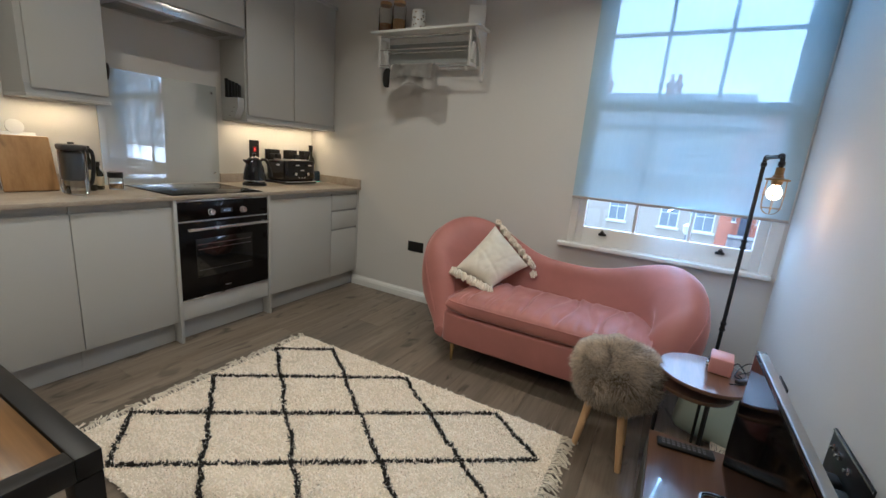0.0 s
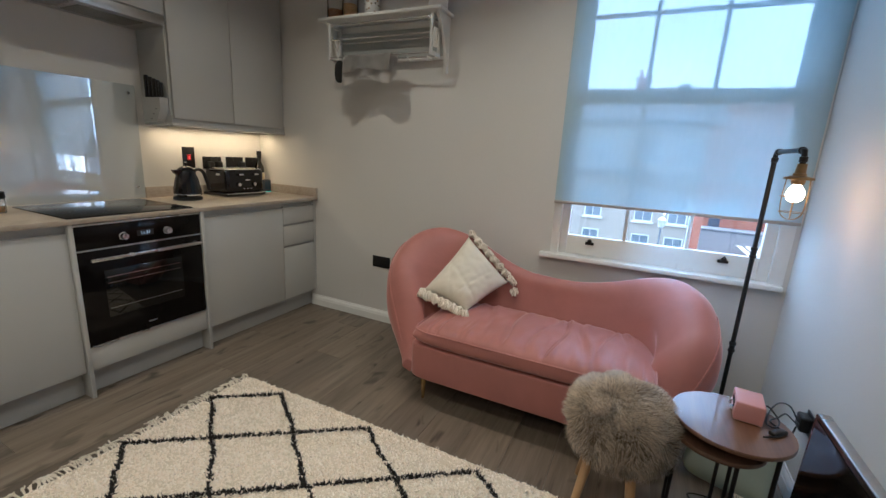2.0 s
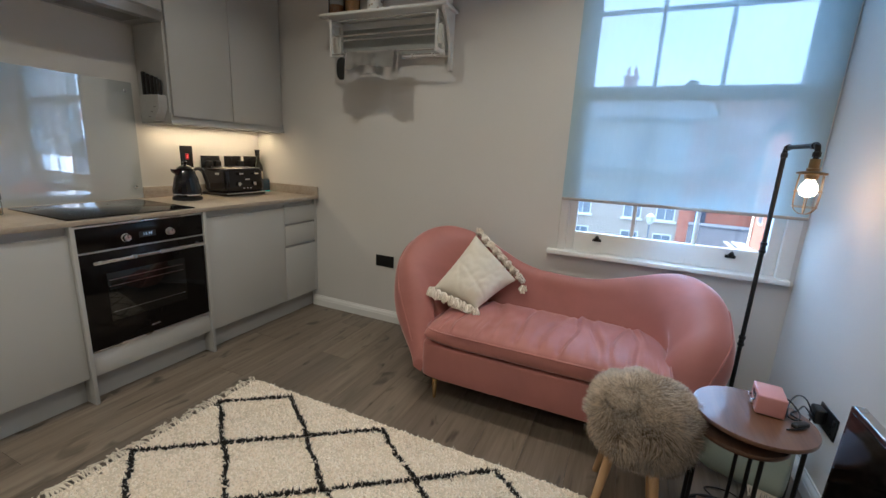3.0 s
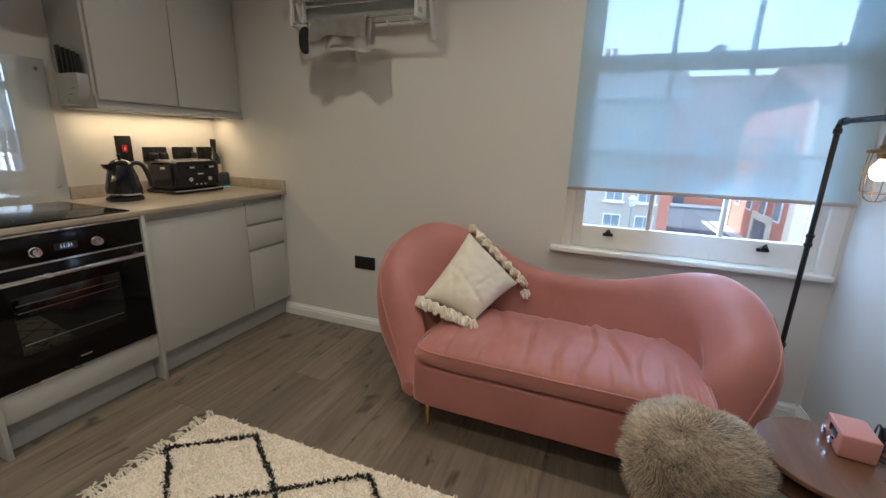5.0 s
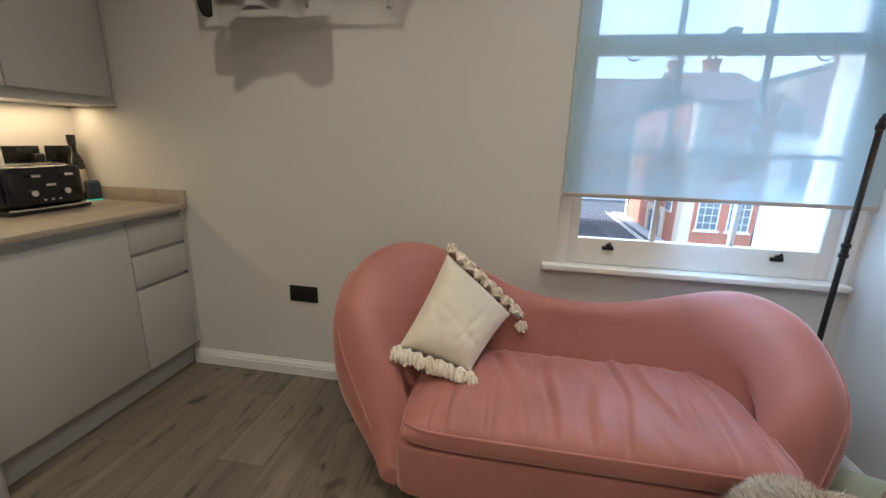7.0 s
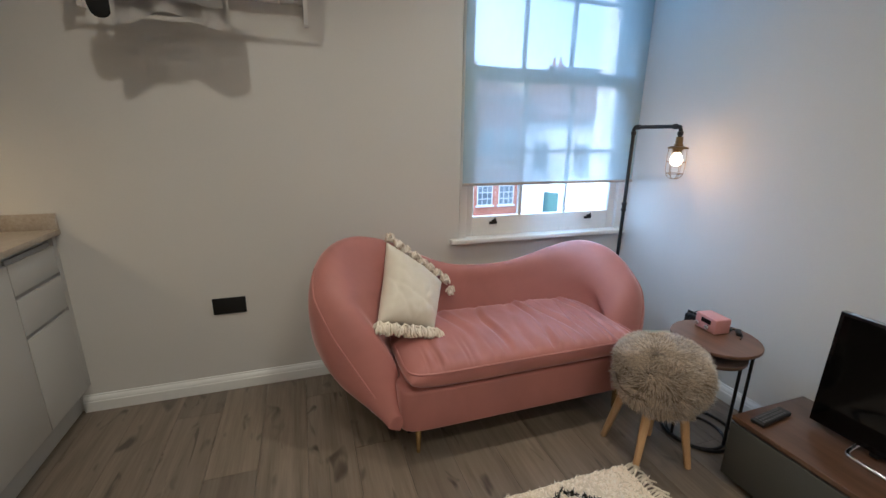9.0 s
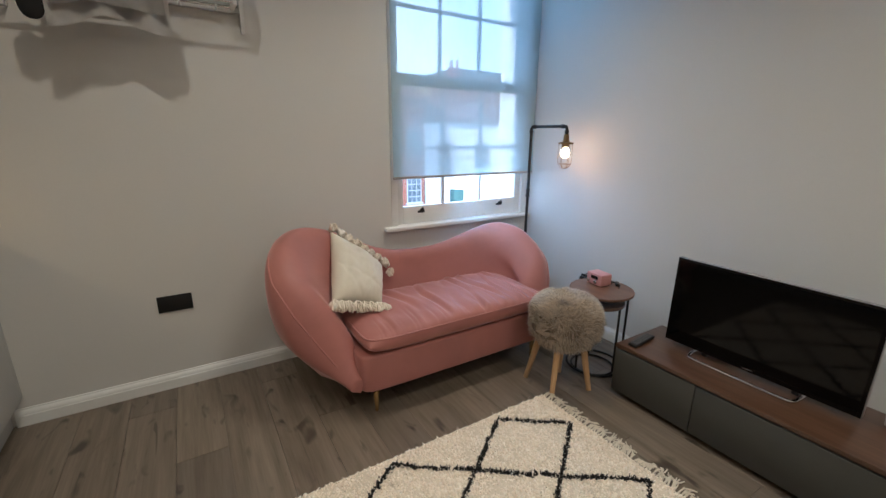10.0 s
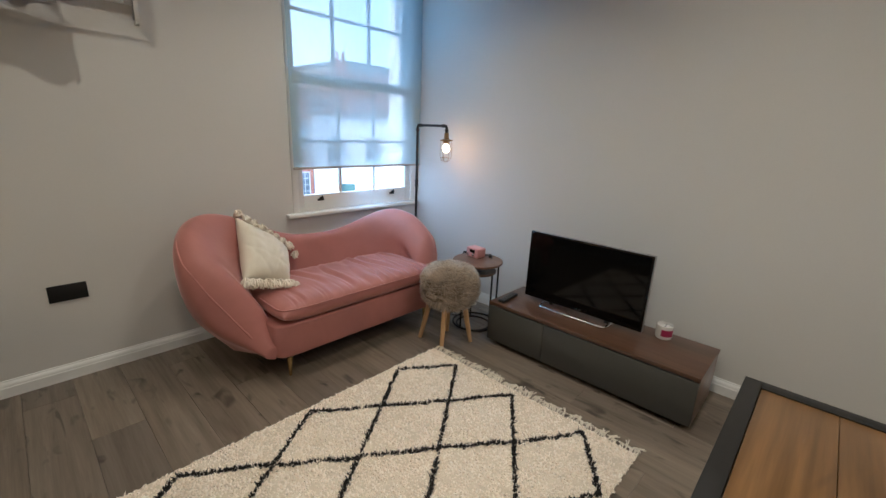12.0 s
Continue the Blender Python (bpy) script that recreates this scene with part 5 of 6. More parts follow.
cable([(0.376, 1.81, 0.495), (0.40, 1.84, 0.500), (0.425, 1.80, 0.478), (0.405, 1.755, 0.475), (0.385, 1.77, 0.476), (0.41, 1.85, 0.480), (0.455, 1.93, 0.480), (0.52, 2.03, 0.430), (0.575, 2.10, 0.350)], 0.0026, "thin black cable from the radio to the wall socket")
cable([(0.36, 1.68, 0.474), (0.40, 1.70, 0.476), (0.425, 1.74, 0.475), (0.40, 1.79, 0.474), (0.43, 1.83, 0.474), (0.47, 1.90, 0.46), (0.54, 2.02, 0.38), (0.578, 2.09, 0.340)], 0.0026, "thin black cable coiled on the side table")
cable([(0.577, 2.105, 0.320), (0.54, 2.05, 0.20), (0.50, 1.95, 0.03), (0.42, 1.90, 0.006), (0.33, 1.95, 0.006), (0.25, 1.93, 0.006), (0.30, 1.86, 0.006)], 0.0032, "black cable trailing over the floor by the skirting")
cable([(0.575, 1.27, 0.375), (0.545, 1.26, 0.30), (0.54, 1.22, 0.20), (0.55, 1.15, 0.06)], 0.0035, "black power cable behind the television unit")
adaptor = thing("power_adaptor", 0.405, 1.722, 0.470, "small black inline adaptor on the side table", "adaptor", rz=40)
local_part("body", bx(-0.028, 0.028, -0.011, 0.011, 0.0, 0.016, 0.005, 3), BLACK_PLASTIC, adaptor)

# sage floor cushion tucked behind the side table
floor_cushion = thing("floor_cushion", 0.39, 2.06, 0, "pale sage cushion with white tassels tucked by the wall", "cushion")
SAGE = surface("sage_cotton", (0.36, 0.40, 0.32), 0.9, vary=0.07, fine=260, broad=6, bump=0.25, sheen=0.3)
_bm = bmesh.new()
cushion_shape(_bm, 0.150, 0.150, 0.050, 0.8, 0.3, 20, 56, Matrix.Translation((0.395, 2.08, 0.150)) @ Matrix.Rotation(radians(-20), 4, "Z") @ Matrix.Rotation(radians(62), 4, "X"))
_b = part("cover", _bm, SAGE, floor_cushion, smooth=80)
_bm = bmesh.new()
for k in range(40):
    t = k / 39
    x, y = 0.40 + 0.14 * t, 1.985 - 0.045 * t
    tube(_bm, [(x, y, 0.040), (x + random.uniform(-0.008, 0.008), y - 0.010, 0.018), (x + random.uniform(-0.015, 0.015), y - 0.02, 0.004)], 0.0024, 4)
part("tassel_edge", _bm, CREAM_YARN, _b, "white tassel edge")

# ---------------------------------------------------------------- things on the worktop
NAVY = surface("navy_gloss", (0.006, 0.006, 0.010), 0.16, vary=0.1, fine=40, bump=0.02, coat=0.25, spec=0.4)
kettle = thing("kettle", -2.735, 1.940, TOP, "black faceted electric kettle with chrome trim", "kettle")
_bm = bmesh.new()
lathe(_bm, [(0.001, 0), (0.082, 0), (0.084, 0.004), (0.082, 0.018), (0.076, 0.020), (0.001, 0.020)], (-2.735, 1.940, TOP), 40)
part("base", _bm, BLACK_PLASTIC, kettle, "black power base")
_bm = bmesh.new()
_rings = []
for k, (r, z) in enumerate(((0.070, 0.021), (0.079, 0.030), (0.079, 0.060), (0.074, 0.095), (0.066, 0.130), (0.057, 0.160), (0.051, 0.178), (0.047, 0.186))):
    _rings.append([(-2.735 + r * (1 + (0.018 if (i + k) % 2 else -0.018)) * math.cos(2 * math.pi * i / 20), 1.940 + r * (1 + (0.018 if (i + k) % 2 else -0.018)) * math.sin(2 * math.pi * i / 20), TOP + z) for i in range(20)])
loft(_bm, _rings)
_kb = part("body", _bm, NAVY, kettle, smooth=12)
_bm = bmesh.new()
lathe(_bm, [(0.0795, 0.028), (0.0815, 0.030), (0.0815, 0.038), (0.0795, 0.040)], (-2.735, 1.940, TOP), 40)
part("trim", _bm, CHROME, _kb, "chrome band")
_bm = bmesh.new()
lathe(_bm, [(0.001, 0.186), (0.048, 0.186), (0.050, 0.190), (0.040, 0.202), (0.022, 0.212), (0.008, 0.216), (0.006, 0.222), (0.011, 0.229), (0.012, 0.234), (0.007, 0.239), (0.001, 0.240)], (-2.735, 1.940, TOP), 32)
part("lid", _bm, NAVY, kettle, "domed lid with a finial")
_bm = bmesh.new()
loft(_bm, [[(-2.735 - 0.018, 1.897, TOP + 0.145), (-2.735 + 0.018, 1.897, TOP + 0.145), (-2.735 + 0.022, 1.897, TOP + 0.188), (-2.735 - 0.022, 1.897, TOP + 0.188)],
           [(-2.735 - 0.010, 1.860, TOP + 0.172), (-2.735 + 0.010, 1.860, TOP + 0.172), (-2.735 + 0.013, 1.852, TOP + 0.190), (-2.735 - 0.013, 1.852, TOP + 0.190)]])
part("spout", _bm, NAVY, kettle)
_bm = bmesh.new()
tube(_bm, curve_pts([(-2.735, 1.985, TOP + 0.180), (-2.733, 2.020, TOP + 0.192), (-2.730, 2.050, TOP + 0.175), (-2.728, 2.068, TOP + 0.130), (-2.727, 2.080, TOP + 0.085), (-2.727, 2.082, TOP + 0.062)], 24), 0.011, 12)
part("handle", _bm, BLACK_PLASTIC, kettle, "curved black handle")
part("badge", bx(-2.6665, -2.6635, 1.925, 1.955, TOP + 0.070, TOP + 0.079, 0.001), CHROME, _kb)

toaster = thing("toaster", -2.815, 2.355, TOP, "glossy black four-slice toaster with chrome trim", "toaster")
_bm = bmesh.new()
cushion_shape(_bm, 0.122, 0.160, 0.088, 0.22, 0.22, 20, 48, Matrix.Translation((-2.815, 2.355, TOP + 0.108)))
_tb = part("body", _bm, NAVY, toaster, smooth=40)
part("base", bx(-2.945, -2.688, 2.190, 2.520, TOP + 0.004, TOP + 0.020, 0.006, 3), BLACK_PLASTIC, toaster)
_bm = bmesh.new()
tube(_bm, [(-2.690, 2.195, TOP + 0.022), (-2.686, 2.30, TOP + 0.020), (-2.686, 2.41, TOP + 0.020), (-2.690, 2.515, TOP + 0.022)], 0.005, 8)
part("trim", _bm, CHROME, toaster, "chrome front trim")
for _x in (-2.870, -2.835, -2.795, -2.760):
    part("slot", bx(_x - 0.011, _x + 0.011, 2.225, 2.485, TOP + 0.1935, TOP + 0.1975, 0.001), CHROME, _tb)
for _y in (2.300, 2.430):
    part("lever", bx(-2.694, -2.672, _y - 0.018, _y + 0.018, TOP + 0.150, TOP + 0.162, 0.003), CHROME, _tb, "chrome lever")
    _bm = bmesh.new()
    lathe(_bm, [(0.014, 0), (0.014, 0.010), (0.012, 0.013), (0.0005, 0.013)], (-2.692, _y - 0.01, TOP + 0.085), 20, Matrix.Rotation(radians(90), 3, "Y"))
    part("dial", _bm, CHROME, _tb, "round chrome dial")
part("badge", bx(-2.8, -2.76, 2.1925, 2.1945, TOP + 0.145, TOP + 0.160, 0.001), CHROME, _tb)
part("badge", bx(-2.6935, -2.691, 2.345, 2.385, TOP + 0.110, TOP + 0.120, 0.001), CHROME, _tb)
for _y in (2.33, 2.36, 2.39):
    part("button", bx(-2.693, -2.689, _y - 0.006, _y + 0.006, TOP + 0.050, TOP + 0.058, 0.001), CHROME, _tb)


def bottle(x, y, z, h, r, body, label, sticker=None, cap=None, category="bottle"):
    ob = thing("bottle", x, y, z, label, category)
    bm = bmesh.new()
    lathe(bm, [(0.001, 0), (r * 0.92, 0), (r, 0.004), (r, h * 0.56), (r * 0.85, h * 0.64), (r * 0.42, h * 0.74), (r * 0.38, h * 0.96), (r * 0.45, h * 0.965), (r * 0.45, h), (0.001, h)], (x, y, z), 28)
    b = part("body", bm, body, ob)
    if sticker:
        bm = bmesh.new()
        lathe(bm, [(r + 0.0003, h * 0.14), (r + 0.0008, h * 0.145), (r + 0.0008, h * 0.48), (r + 0.0003, h * 0.485)], (x, y, z), 28)
        part("label", bm, sticker, b, "paper label")
    if cap:
        bm = bmesh.new()
        lathe(bm, [(0.001, h * 0.86), (r * 0.48, h * 0.86), (r * 0.50, h + 0.002), (0.001, h + 0.003)], (x, y, z), 20)
        part("cap", bm, cap, b)
    return ob


DARK_GLASS = surface("dark_bottle_glass", (0.012, 0.014, 0.008), 0.06, vary=0.1, bump=0, coat=0.5)
PAPER = surface("label_paper", (0.55, 0.48, 0.33), 0.7, vary=0.10, fine=90)
bottle(-2.905, 2.655, TOP, 0.318, 0.036, DARK_GLASS, "dark olive oil bottle with a cream label", PAPER, BLACK_PLASTIC)
bottle(-2.725, 0.915, TOP, 0.235, 0.030, DARK_GLASS, "dark glass bottle with a cream label beside the jug", PAPER, BLACK_PLASTIC)
bottle(-2.765, 0.972, TOP, 0.150, 0.024, DARK_GLASS, "short dark glass bottle by the hob", PAPER, BLACK_PLASTIC)

speaker = thing("smart_display", -2.850, 2.672, TOP, "small dark rounded smart speaker with a glowing rim", "speaker", rz=-12)
_b = local_part("body", bx(-0.016, 0.016, -0.032, 0.032, 0.002, 0.098, 0.012, 4), surface("speaker_cloth", (0.045, 0.055, 0.070), 0.8, vary=0.1, fine=500, bump=0.3), speaker)
local_part("screen", bx(0.0155, 0.0175, -0.024, 0.024, 0.020, 0.086, 0.0008), surface("small_screen", (0.035, 0.060, 0.085), 0.2, bump=0), _b)
local_part("light_ring", bx(-0.012, 0.012, -0.028, 0.028, 0.0, 0.004), glowing("ring_light", (0.1, 0.7, 0.5), 0.12), _b, "faint green light")

chopping_board = thing("chopping_board", -2.80, 0.68, TOP, "worn wooden chopping board leaning on the kitchen wall", "chopping board")
_bm = bx(-0.010, 0.010, -0.105, 0.105, 0.0, 0.275, 0.007, 3)
_bm.transform(Matrix.Translation((-2.745, 0.688, TOP + 0.002)) @ Matrix.Rotation(radians(-14), 4, "Y"))
part("board", _bm, BOARD_WOOD, chopping_board)
white_board = thing("cutting_board", -2.87, 0.60, TOP, "white plastic cutting board behind the wooden one", "chopping board")
_bm = bx(-0.004, 0.004, -0.085, 0.085, 0.0, 0.29, 0.003)
_bm.transform(Matrix.Translation((-2.845, 0.690, TOP)) @ Matrix.Rotation(radians(-12), 4, "Y"))
_b = part("board", _bm, GLOSS_WHITE, white_board)
_bm = bmesh.new()
lathe(_bm, [(0.011, -0.004), (0.036, -0.004), (0.036, 0.004), (0.011, 0.004)], (-2.909, 0.700, TOP + 0.31), 30, Matrix.Rotation(radians(78), 3, "Y"))
part("handle", _bm, GLOSS_WHITE, _b, "round white handle")

jug = thing("water_filter_jug", -2.60, 0.812, TOP, "clear water filter jug with a dark lid", "jug")
SMOKE = glassy("smoked_plastic", (0.55, 0.57, 0.58), 0.08)
_bm = bmesh.new()
cushion_shape(_bm, 0.058, 0.048, 0.112, 0.14, 0.5, 18, 36, Matrix.Translation((-2.60, 0.808, TOP + 0.114)))
part("body", _bm, SMOKE, jug)
_bm = bmesh.new()
cushion_shape(_bm, 0.042, 0.035, 0.070, 0.2, 0.6, 14, 28, Matrix.Translation((-2.60, 0.806, TOP + 0.140)))
part("filter", _bm, surface("filter_hopper", (0.16, 0.16, 0.165), 0.4, bump=0.02), jug)
_bm = bmesh.new()
cushion_shape(_bm, 0.062, 0.052, 0.016, 0.4, 0.5, 12, 36, Matrix.Translation((-2.60, 0.808, TOP + 0.232)))
_l = part("lid", _bm, surface("jug_lid", (0.045, 0.045, 0.048), 0.35, bump=0.02), jug, "dark grey lid")
_bm = bmesh.new()
lathe(_bm, [(0.001, 0.244), (0.014, 0.244), (0.012, 0.258), (0.001, 0.259)], (-2.60, 0.808, TOP), 20)
part("knob", _bm, BLACK_PLASTIC, _l)
_bm = bmesh.new()
tube(_bm, curve_pts([(-2.60, 0.855, TOP + 0.225), (-2.60, 0.888, TOP + 0.215), (-2.60, 0.892, TOP + 0.140), (-2.60, 0.878, TOP + 0.060), (-2.60, 0.855, TOP + 0.040)], 20), 0.009, 10)
part("handle", _bm, BLACK_PLASTIC, jug)

jar = thing("spice_jar", -2.752, 1.048, TOP, "small glass jar with a black lid beside the hob", "jar")
_bm = bmesh.new()
lathe(_bm, [(0.001, 0), (0.032, 0), (0.035, 0.004), (0.035, 0.058), (0.031, 0.066), (0.028, 0.066), (0.032, 0.056), (0.032, 0.006), (0.001, 0.005)], (-2.752, 1.048, TOP), 28)
part("glass", _bm, JAR_GLASS, jar)
_bm = bmesh.new()
lathe(_bm, [(0.001, 0.006), (0.031, 0.007), (0.031, 0.030), (0.001, 0.032)], (-2.752, 1.048, TOP), 24)
part("contents", _bm, GRAINS2, jar)
_bm = bmesh.new()
lathe(_bm, [(0.001, 0.066), (0.036, 0.066), (0.037, 0.070), (0.037, 0.094), (0.034, 0.097), (0.001, 0.097)], (-2.752, 1.048, TOP), 28)
part("lid", _bm, BLACK_PLASTIC, jar, "black screw lid")

# knife block on the side of the wall cabinet, with its knives
knife_block = thing("knife_block", -2.785, 1.838, 1.350, "pale grey hanging knife holder with black-handled knives", "knife block")
_bm = bmesh.new()
loft(_bm, [[(-2.870, y, 1.360), (-2.745, y, 1.360), (-2.700, y, 1.430), (-2.700, y, 1.500), (-2.870, y, 1.500)] for y in (1.795, 1.843)])
_b = part("holder", _bm, surface("holder_plastic", (0.44, 0.44, 0.43), 0.45, bump=0.02), knife_block)
for k, (x, L) in enumerate(((-2.852, 0.130), (-2.815, 0.118), (-2.778, 0.108), (-2.742, 0.098), (-2.715, 0.085))):
    _bm = bx(x - 0.010, x + 0.010, 1.808, 1.828, 1.500, 1.500 + L, 0.005, 3)
    part("knife_handle", _bm, BLACK_PLASTIC, knife_block, "black knife handle")
SC = surface("scissor_slot", (0.20, 0.20, 0.20), 0.5, bump=0)
for k in range(3):
    part("slot", bx(-2.800 + 0.026 * k, -2.782 + 0.026 * k, 1.7935, 1.7955, 1.375 + 0.028 * k, 1.380 + 0.028 * k), SC, _b)
hook = thing("hanging_utensil", -2.72, 1.034, 1.46, "small black utensil hanging on the cabinet side", "utensil")
_bm = bmesh.new()
cushion_shape(_bm, 0.022, 0.008, 0.045, 0.9, 0.9, 14, 20, Matrix.Translation((-2.720, 1.043, 1.520)) @ Matrix.Rotation(radians(14), 4, "Y"))
part("body", _bm, BLACK_PLASTIC, hook)
part("hook", bx(-2.726, -2.714, 1.0305, 1.042, 1.560, 1.575, 0.002), CHROME, hook)


# ---------------------------------------------------------------- the street outside
GZ = -3.6


def brick_material(name, c1, c2, mortar, scale=1.0):
    m, nt, p = nodes_of(name)
    vec = mapped(nt, (1, 1, 1))
    mp = nt.nodes.new("ShaderNodeVectorRotate")
    mp.rotation_type = "X_AXIS"
    mp.inputs["Angle"].default_value = radians(-90)
    nt.links.new(vec, mp.inputs["Vector"])
    b = nt.nodes.new("ShaderNodeTexBrick")
    b.inputs["Scale"].default_value = 4.4 * scale
    b.inputs["Color1"].default_value, b.inputs["Color2"].default_value, b.inputs["Mortar"].default_value = (*c1, 1), (*c2, 1), (*mortar, 1)
    b.inputs["Mortar Size"].default_value = 0.012
    nt.links.new(mp.outputs[0], b.inputs["Vector"])
    n = noise_at(nt, vec, 1.3, 4)
    nt.links.new(mixed(nt, 1.0, b.outputs[0], ramp(nt, n, [(0.3, (0.8, 0.8, 0.8)), (0.7, (1.1, 1.1, 1.1))]), "MULTIPLY"), p.inputs["Base Color"])
    p.inputs["Roughness"].default_value = 0.85
    bumped(nt, p, b.outputs["Fac"], 0.3, 0.01)
    return m


BRICK = brick_material("red_brick", (0.36, 0.115, 0.060), (0.30, 0.095, 0.052), (0.34, 0.27, 0.21))
RENDER_GREY = surface("grey_render", (0.29, 0.25, 0.195), 0.85, vary=0.08, fine=14, broad=0.5, bump=0.2, depth=0.01)
RENDER_WHITE = surface("white_render", (0.78, 0.76, 0.72), 0.85, vary=0.05, fine=14, broad=0.5, bump=0.2, depth=0.01)
CREAM_STONE = surface("cream_stone", (0.46, 0.40, 0.30), 0.8, vary=0.08, fine=10, broad=1, bump=0.2, depth=0.01)
ROOF_TILE = brick_material("roof_tile", (0.17, 0.085, 0.065), (0.14, 0.07, 0.055), (0.08, 0.05, 0.04), 0.8)
SLATE = surface("slate_roof", (0.10, 0.105, 0.115), 0.6, vary=0.15, fine=6, broad=1, bump=0.3, depth=0.02)
ASPHALT = surface("asphalt", (0.062, 0.063, 0.066), 0.9, vary=0.2, fine=30, broad=0.6, bump=0.3, depth=0.01, spec=0.15)
PAVING = surface("paving", (0.26, 0.25, 0.235), 0.85, vary=0.10, fine=12, broad=0.8, bump=0.2, depth=0.01)
HOUSE_WHITE = surface("house_joinery", (0.52, 0.51, 0.48), 0.5, vary=0.06, fine=10, bump=0.0)
HOUSE_GLASS = surface("house_pane", (0.13, 0.15, 0.16), 0.05, vary=0.2, fine=2, broad=0.5, bump=0.0)
ROAD_PAINT = surface("road_paint", (0.60, 0.58, 0.50), 0.7, vary=0.12, fine=40)

# Added front: keeps sky light off the houses opposite; only its window edge shows.
_bm = bmesh.new()
box(_bm, -14, WX0 - 0.02, YW + 0.302, YW + 0.40, GZ, 6.4)
box(_bm, WX1 + 0.02, 12, YW + 0.302, YW + 0.40, GZ, 6.4)
box(_bm, WX0 - 0.02, WX1 + 0.02, YW + 0.302, YW + 0.40, GZ, WZ0 - 0.02)
box(_bm, WX0 - 0.02, WX1 + 0.02, YW + 0.302, YW + 0.40, WZ1 + 0.02, 6.4)
solid("wall_outer", _bm, RENDER_WHITE, kind="structure", category="wall", label="white rendered outer wall added to block sky light, seen only at the window", smooth=0)
solid("ground", bx(-700, 700, YW + 1.2, 1500, GZ - 0.5, GZ), ASPHALT, kind="structure", category="road", label="grey asphalt street")
solid("pavement", bx(-40, 2.7, 19.8, 22.0, GZ, GZ + 0.12, 0.02), PAVING, kind="structure", category="pavement", label="grey paved footway with a raised kerb")
solid("pavement", bx(6.4, 10.2, 19.9, 22.0, GZ, GZ + 0.12, 0.02), PAVING, kind="structure", category="pavement", label="grey paved footway with a raised kerb")
for _x in (6.05, 6.22):
    solid("road_marking", bx(_x, _x + 0.08, 21.0, 33.0, GZ, GZ + 0.006), ROAD_PAINT, kind="structure", category="road marking", label="painted road edge line")


def house_window(house, x0, x1, z0, z1, y, cols=2, rows=2, sill=True):
    fr = bmesh.new()
    t = 0.05
    box(fr, x0, x1, y - 0.05, y + 0.02, z0, z0 + t)
    box(fr, x0, x1, y - 0.05, y + 0.02, z1 - t, z1)
    box(fr, x0, x0 + t, y - 0.05, y + 0.02, z0 + t, z1 - t)
    box(fr, x1 - t, x1, y - 0.05, y + 0.02, z0 + t, z1 - t)
    for k in range(1, cols):
        x = x0 + (x1 - x0) * k / cols
        box(fr, x - 0.012, x + 0.012, y - 0.045, y + 0.02, z0 + t, z1 - t)
    for k in range(1, rows):
        z = z0 + (z1 - z0) * k / rows
        box(fr, x0 + t, x1 - t, y - 0.046, y + 0.02, z - 0.016, z + 0.016)
    w = part("window", fr, HOUSE_WHITE, house, smooth=0)
    part("pane", bx(x0 + t, x1 - t, y - 0.022, y - 0.012, z0 + t, z1 - t), HOUSE_GLASS, w, smooth=0)
    if sill:
        part("sill", bx(x0 - 0.08, x1 + 0.08, y - 0.12, y, z0 - 0.09, z0 - 0.005), HOUSE_WHITE, w, smooth=0)


def gabled_roof(house, x0, x1, y0, y1, eave, ridge, material, over=0.25, hip=0.0):
    bm = bmesh.new()
    ym = (y0 + y1) / 2
    a = [bm.verts.new(v) for v in ((x0 - over, y0 - over, eave), (x1 + over, y0 - over, eave), (x1 + over - hip, ym, ridge), (x0 - over + hip, ym, ridge), (x0 - over, y1 + over, eave), (x1 + over, y1 + over, eave))]
    b = [bm.verts.new(v.co + Vector((0, 0, -0.14))) for v in a]
    for q in ((0, 1, 2, 3), (3, 2, 5, 4)):
        bm.faces.new([a[i] for i in q])
        bm.faces.new([b[i] for i in reversed(q)])
    for q in ((0, 1), (1, 2), (2, 5), (5, 4), (4, 3), (3, 0)):
        bm.faces.new((a[q[0]], b[q[0]], b[q[1]], a[q[1]]))
    roof = part("roof", bm, material, house, smooth=0)
    return roof


def gable_wall(x, t, y0, y1, z0, eave, ridge):
    bm = bmesh.new()
    prof = [(y0, z0), (y1, z0), (y1, eave), ((y0 + y1) / 2, ridge - 0.2), (y0, eave)]
    loft(bm, [[(x, y, z) for y, z in prof], [(x + t, y, z) for y, z in prof]])
    return bm


def chimney(roof, x, y, z0, z1, material=None):
    bm = bmesh.new()
    box(bm, x - 0.35, x + 0.35, y - 0.28, y + 0.28, z0, z1 - 0.25)
    box(bm, x - 0.42, x + 0.42, y - 0.35, y + 0.35, z1 - 0.25, z1 - 0.12)
    for dx in (-0.18, 0.18):
        lathe(bm, [(0.09, z1 - 0.12), (0.11, z1 - 0.10), (0.09, z1 + 0.28), (0.11, z1 + 0.32), (0.07, z1 + 0.33)], (x + dx, y, 0), 10)
    part("chimney", bm, material or BRICK, roof, smooth=0)


# grey rendered terrace across the street
terrace = thing("terraced_house", -6.0, 26, GZ, "grey rendered terrace with white sash windows", "house")
part("wall", bx(-15, 2.05, 22.0, 30.0, GZ, 3.30), RENDER_GREY, terrace, smooth=0)
part("gable", gable_wall(2.10, 0.38, 22.0, 30.0, 3.31, 3.32, 5.3), BRICK, terrace, "red brick gable", smooth=0)
part("corner_pier", bx(2.052, 2.5, 21.96, 30.0, GZ, 3.30), BRICK, terrace, "red brick corner", smooth=0)
_r = gabled_roof(terrace, -15, 2.5, 22.0, 30.0, 3.30, 5.3, SLATE)
chimney(_r, -4.4, 26, 4.6, 6.0)
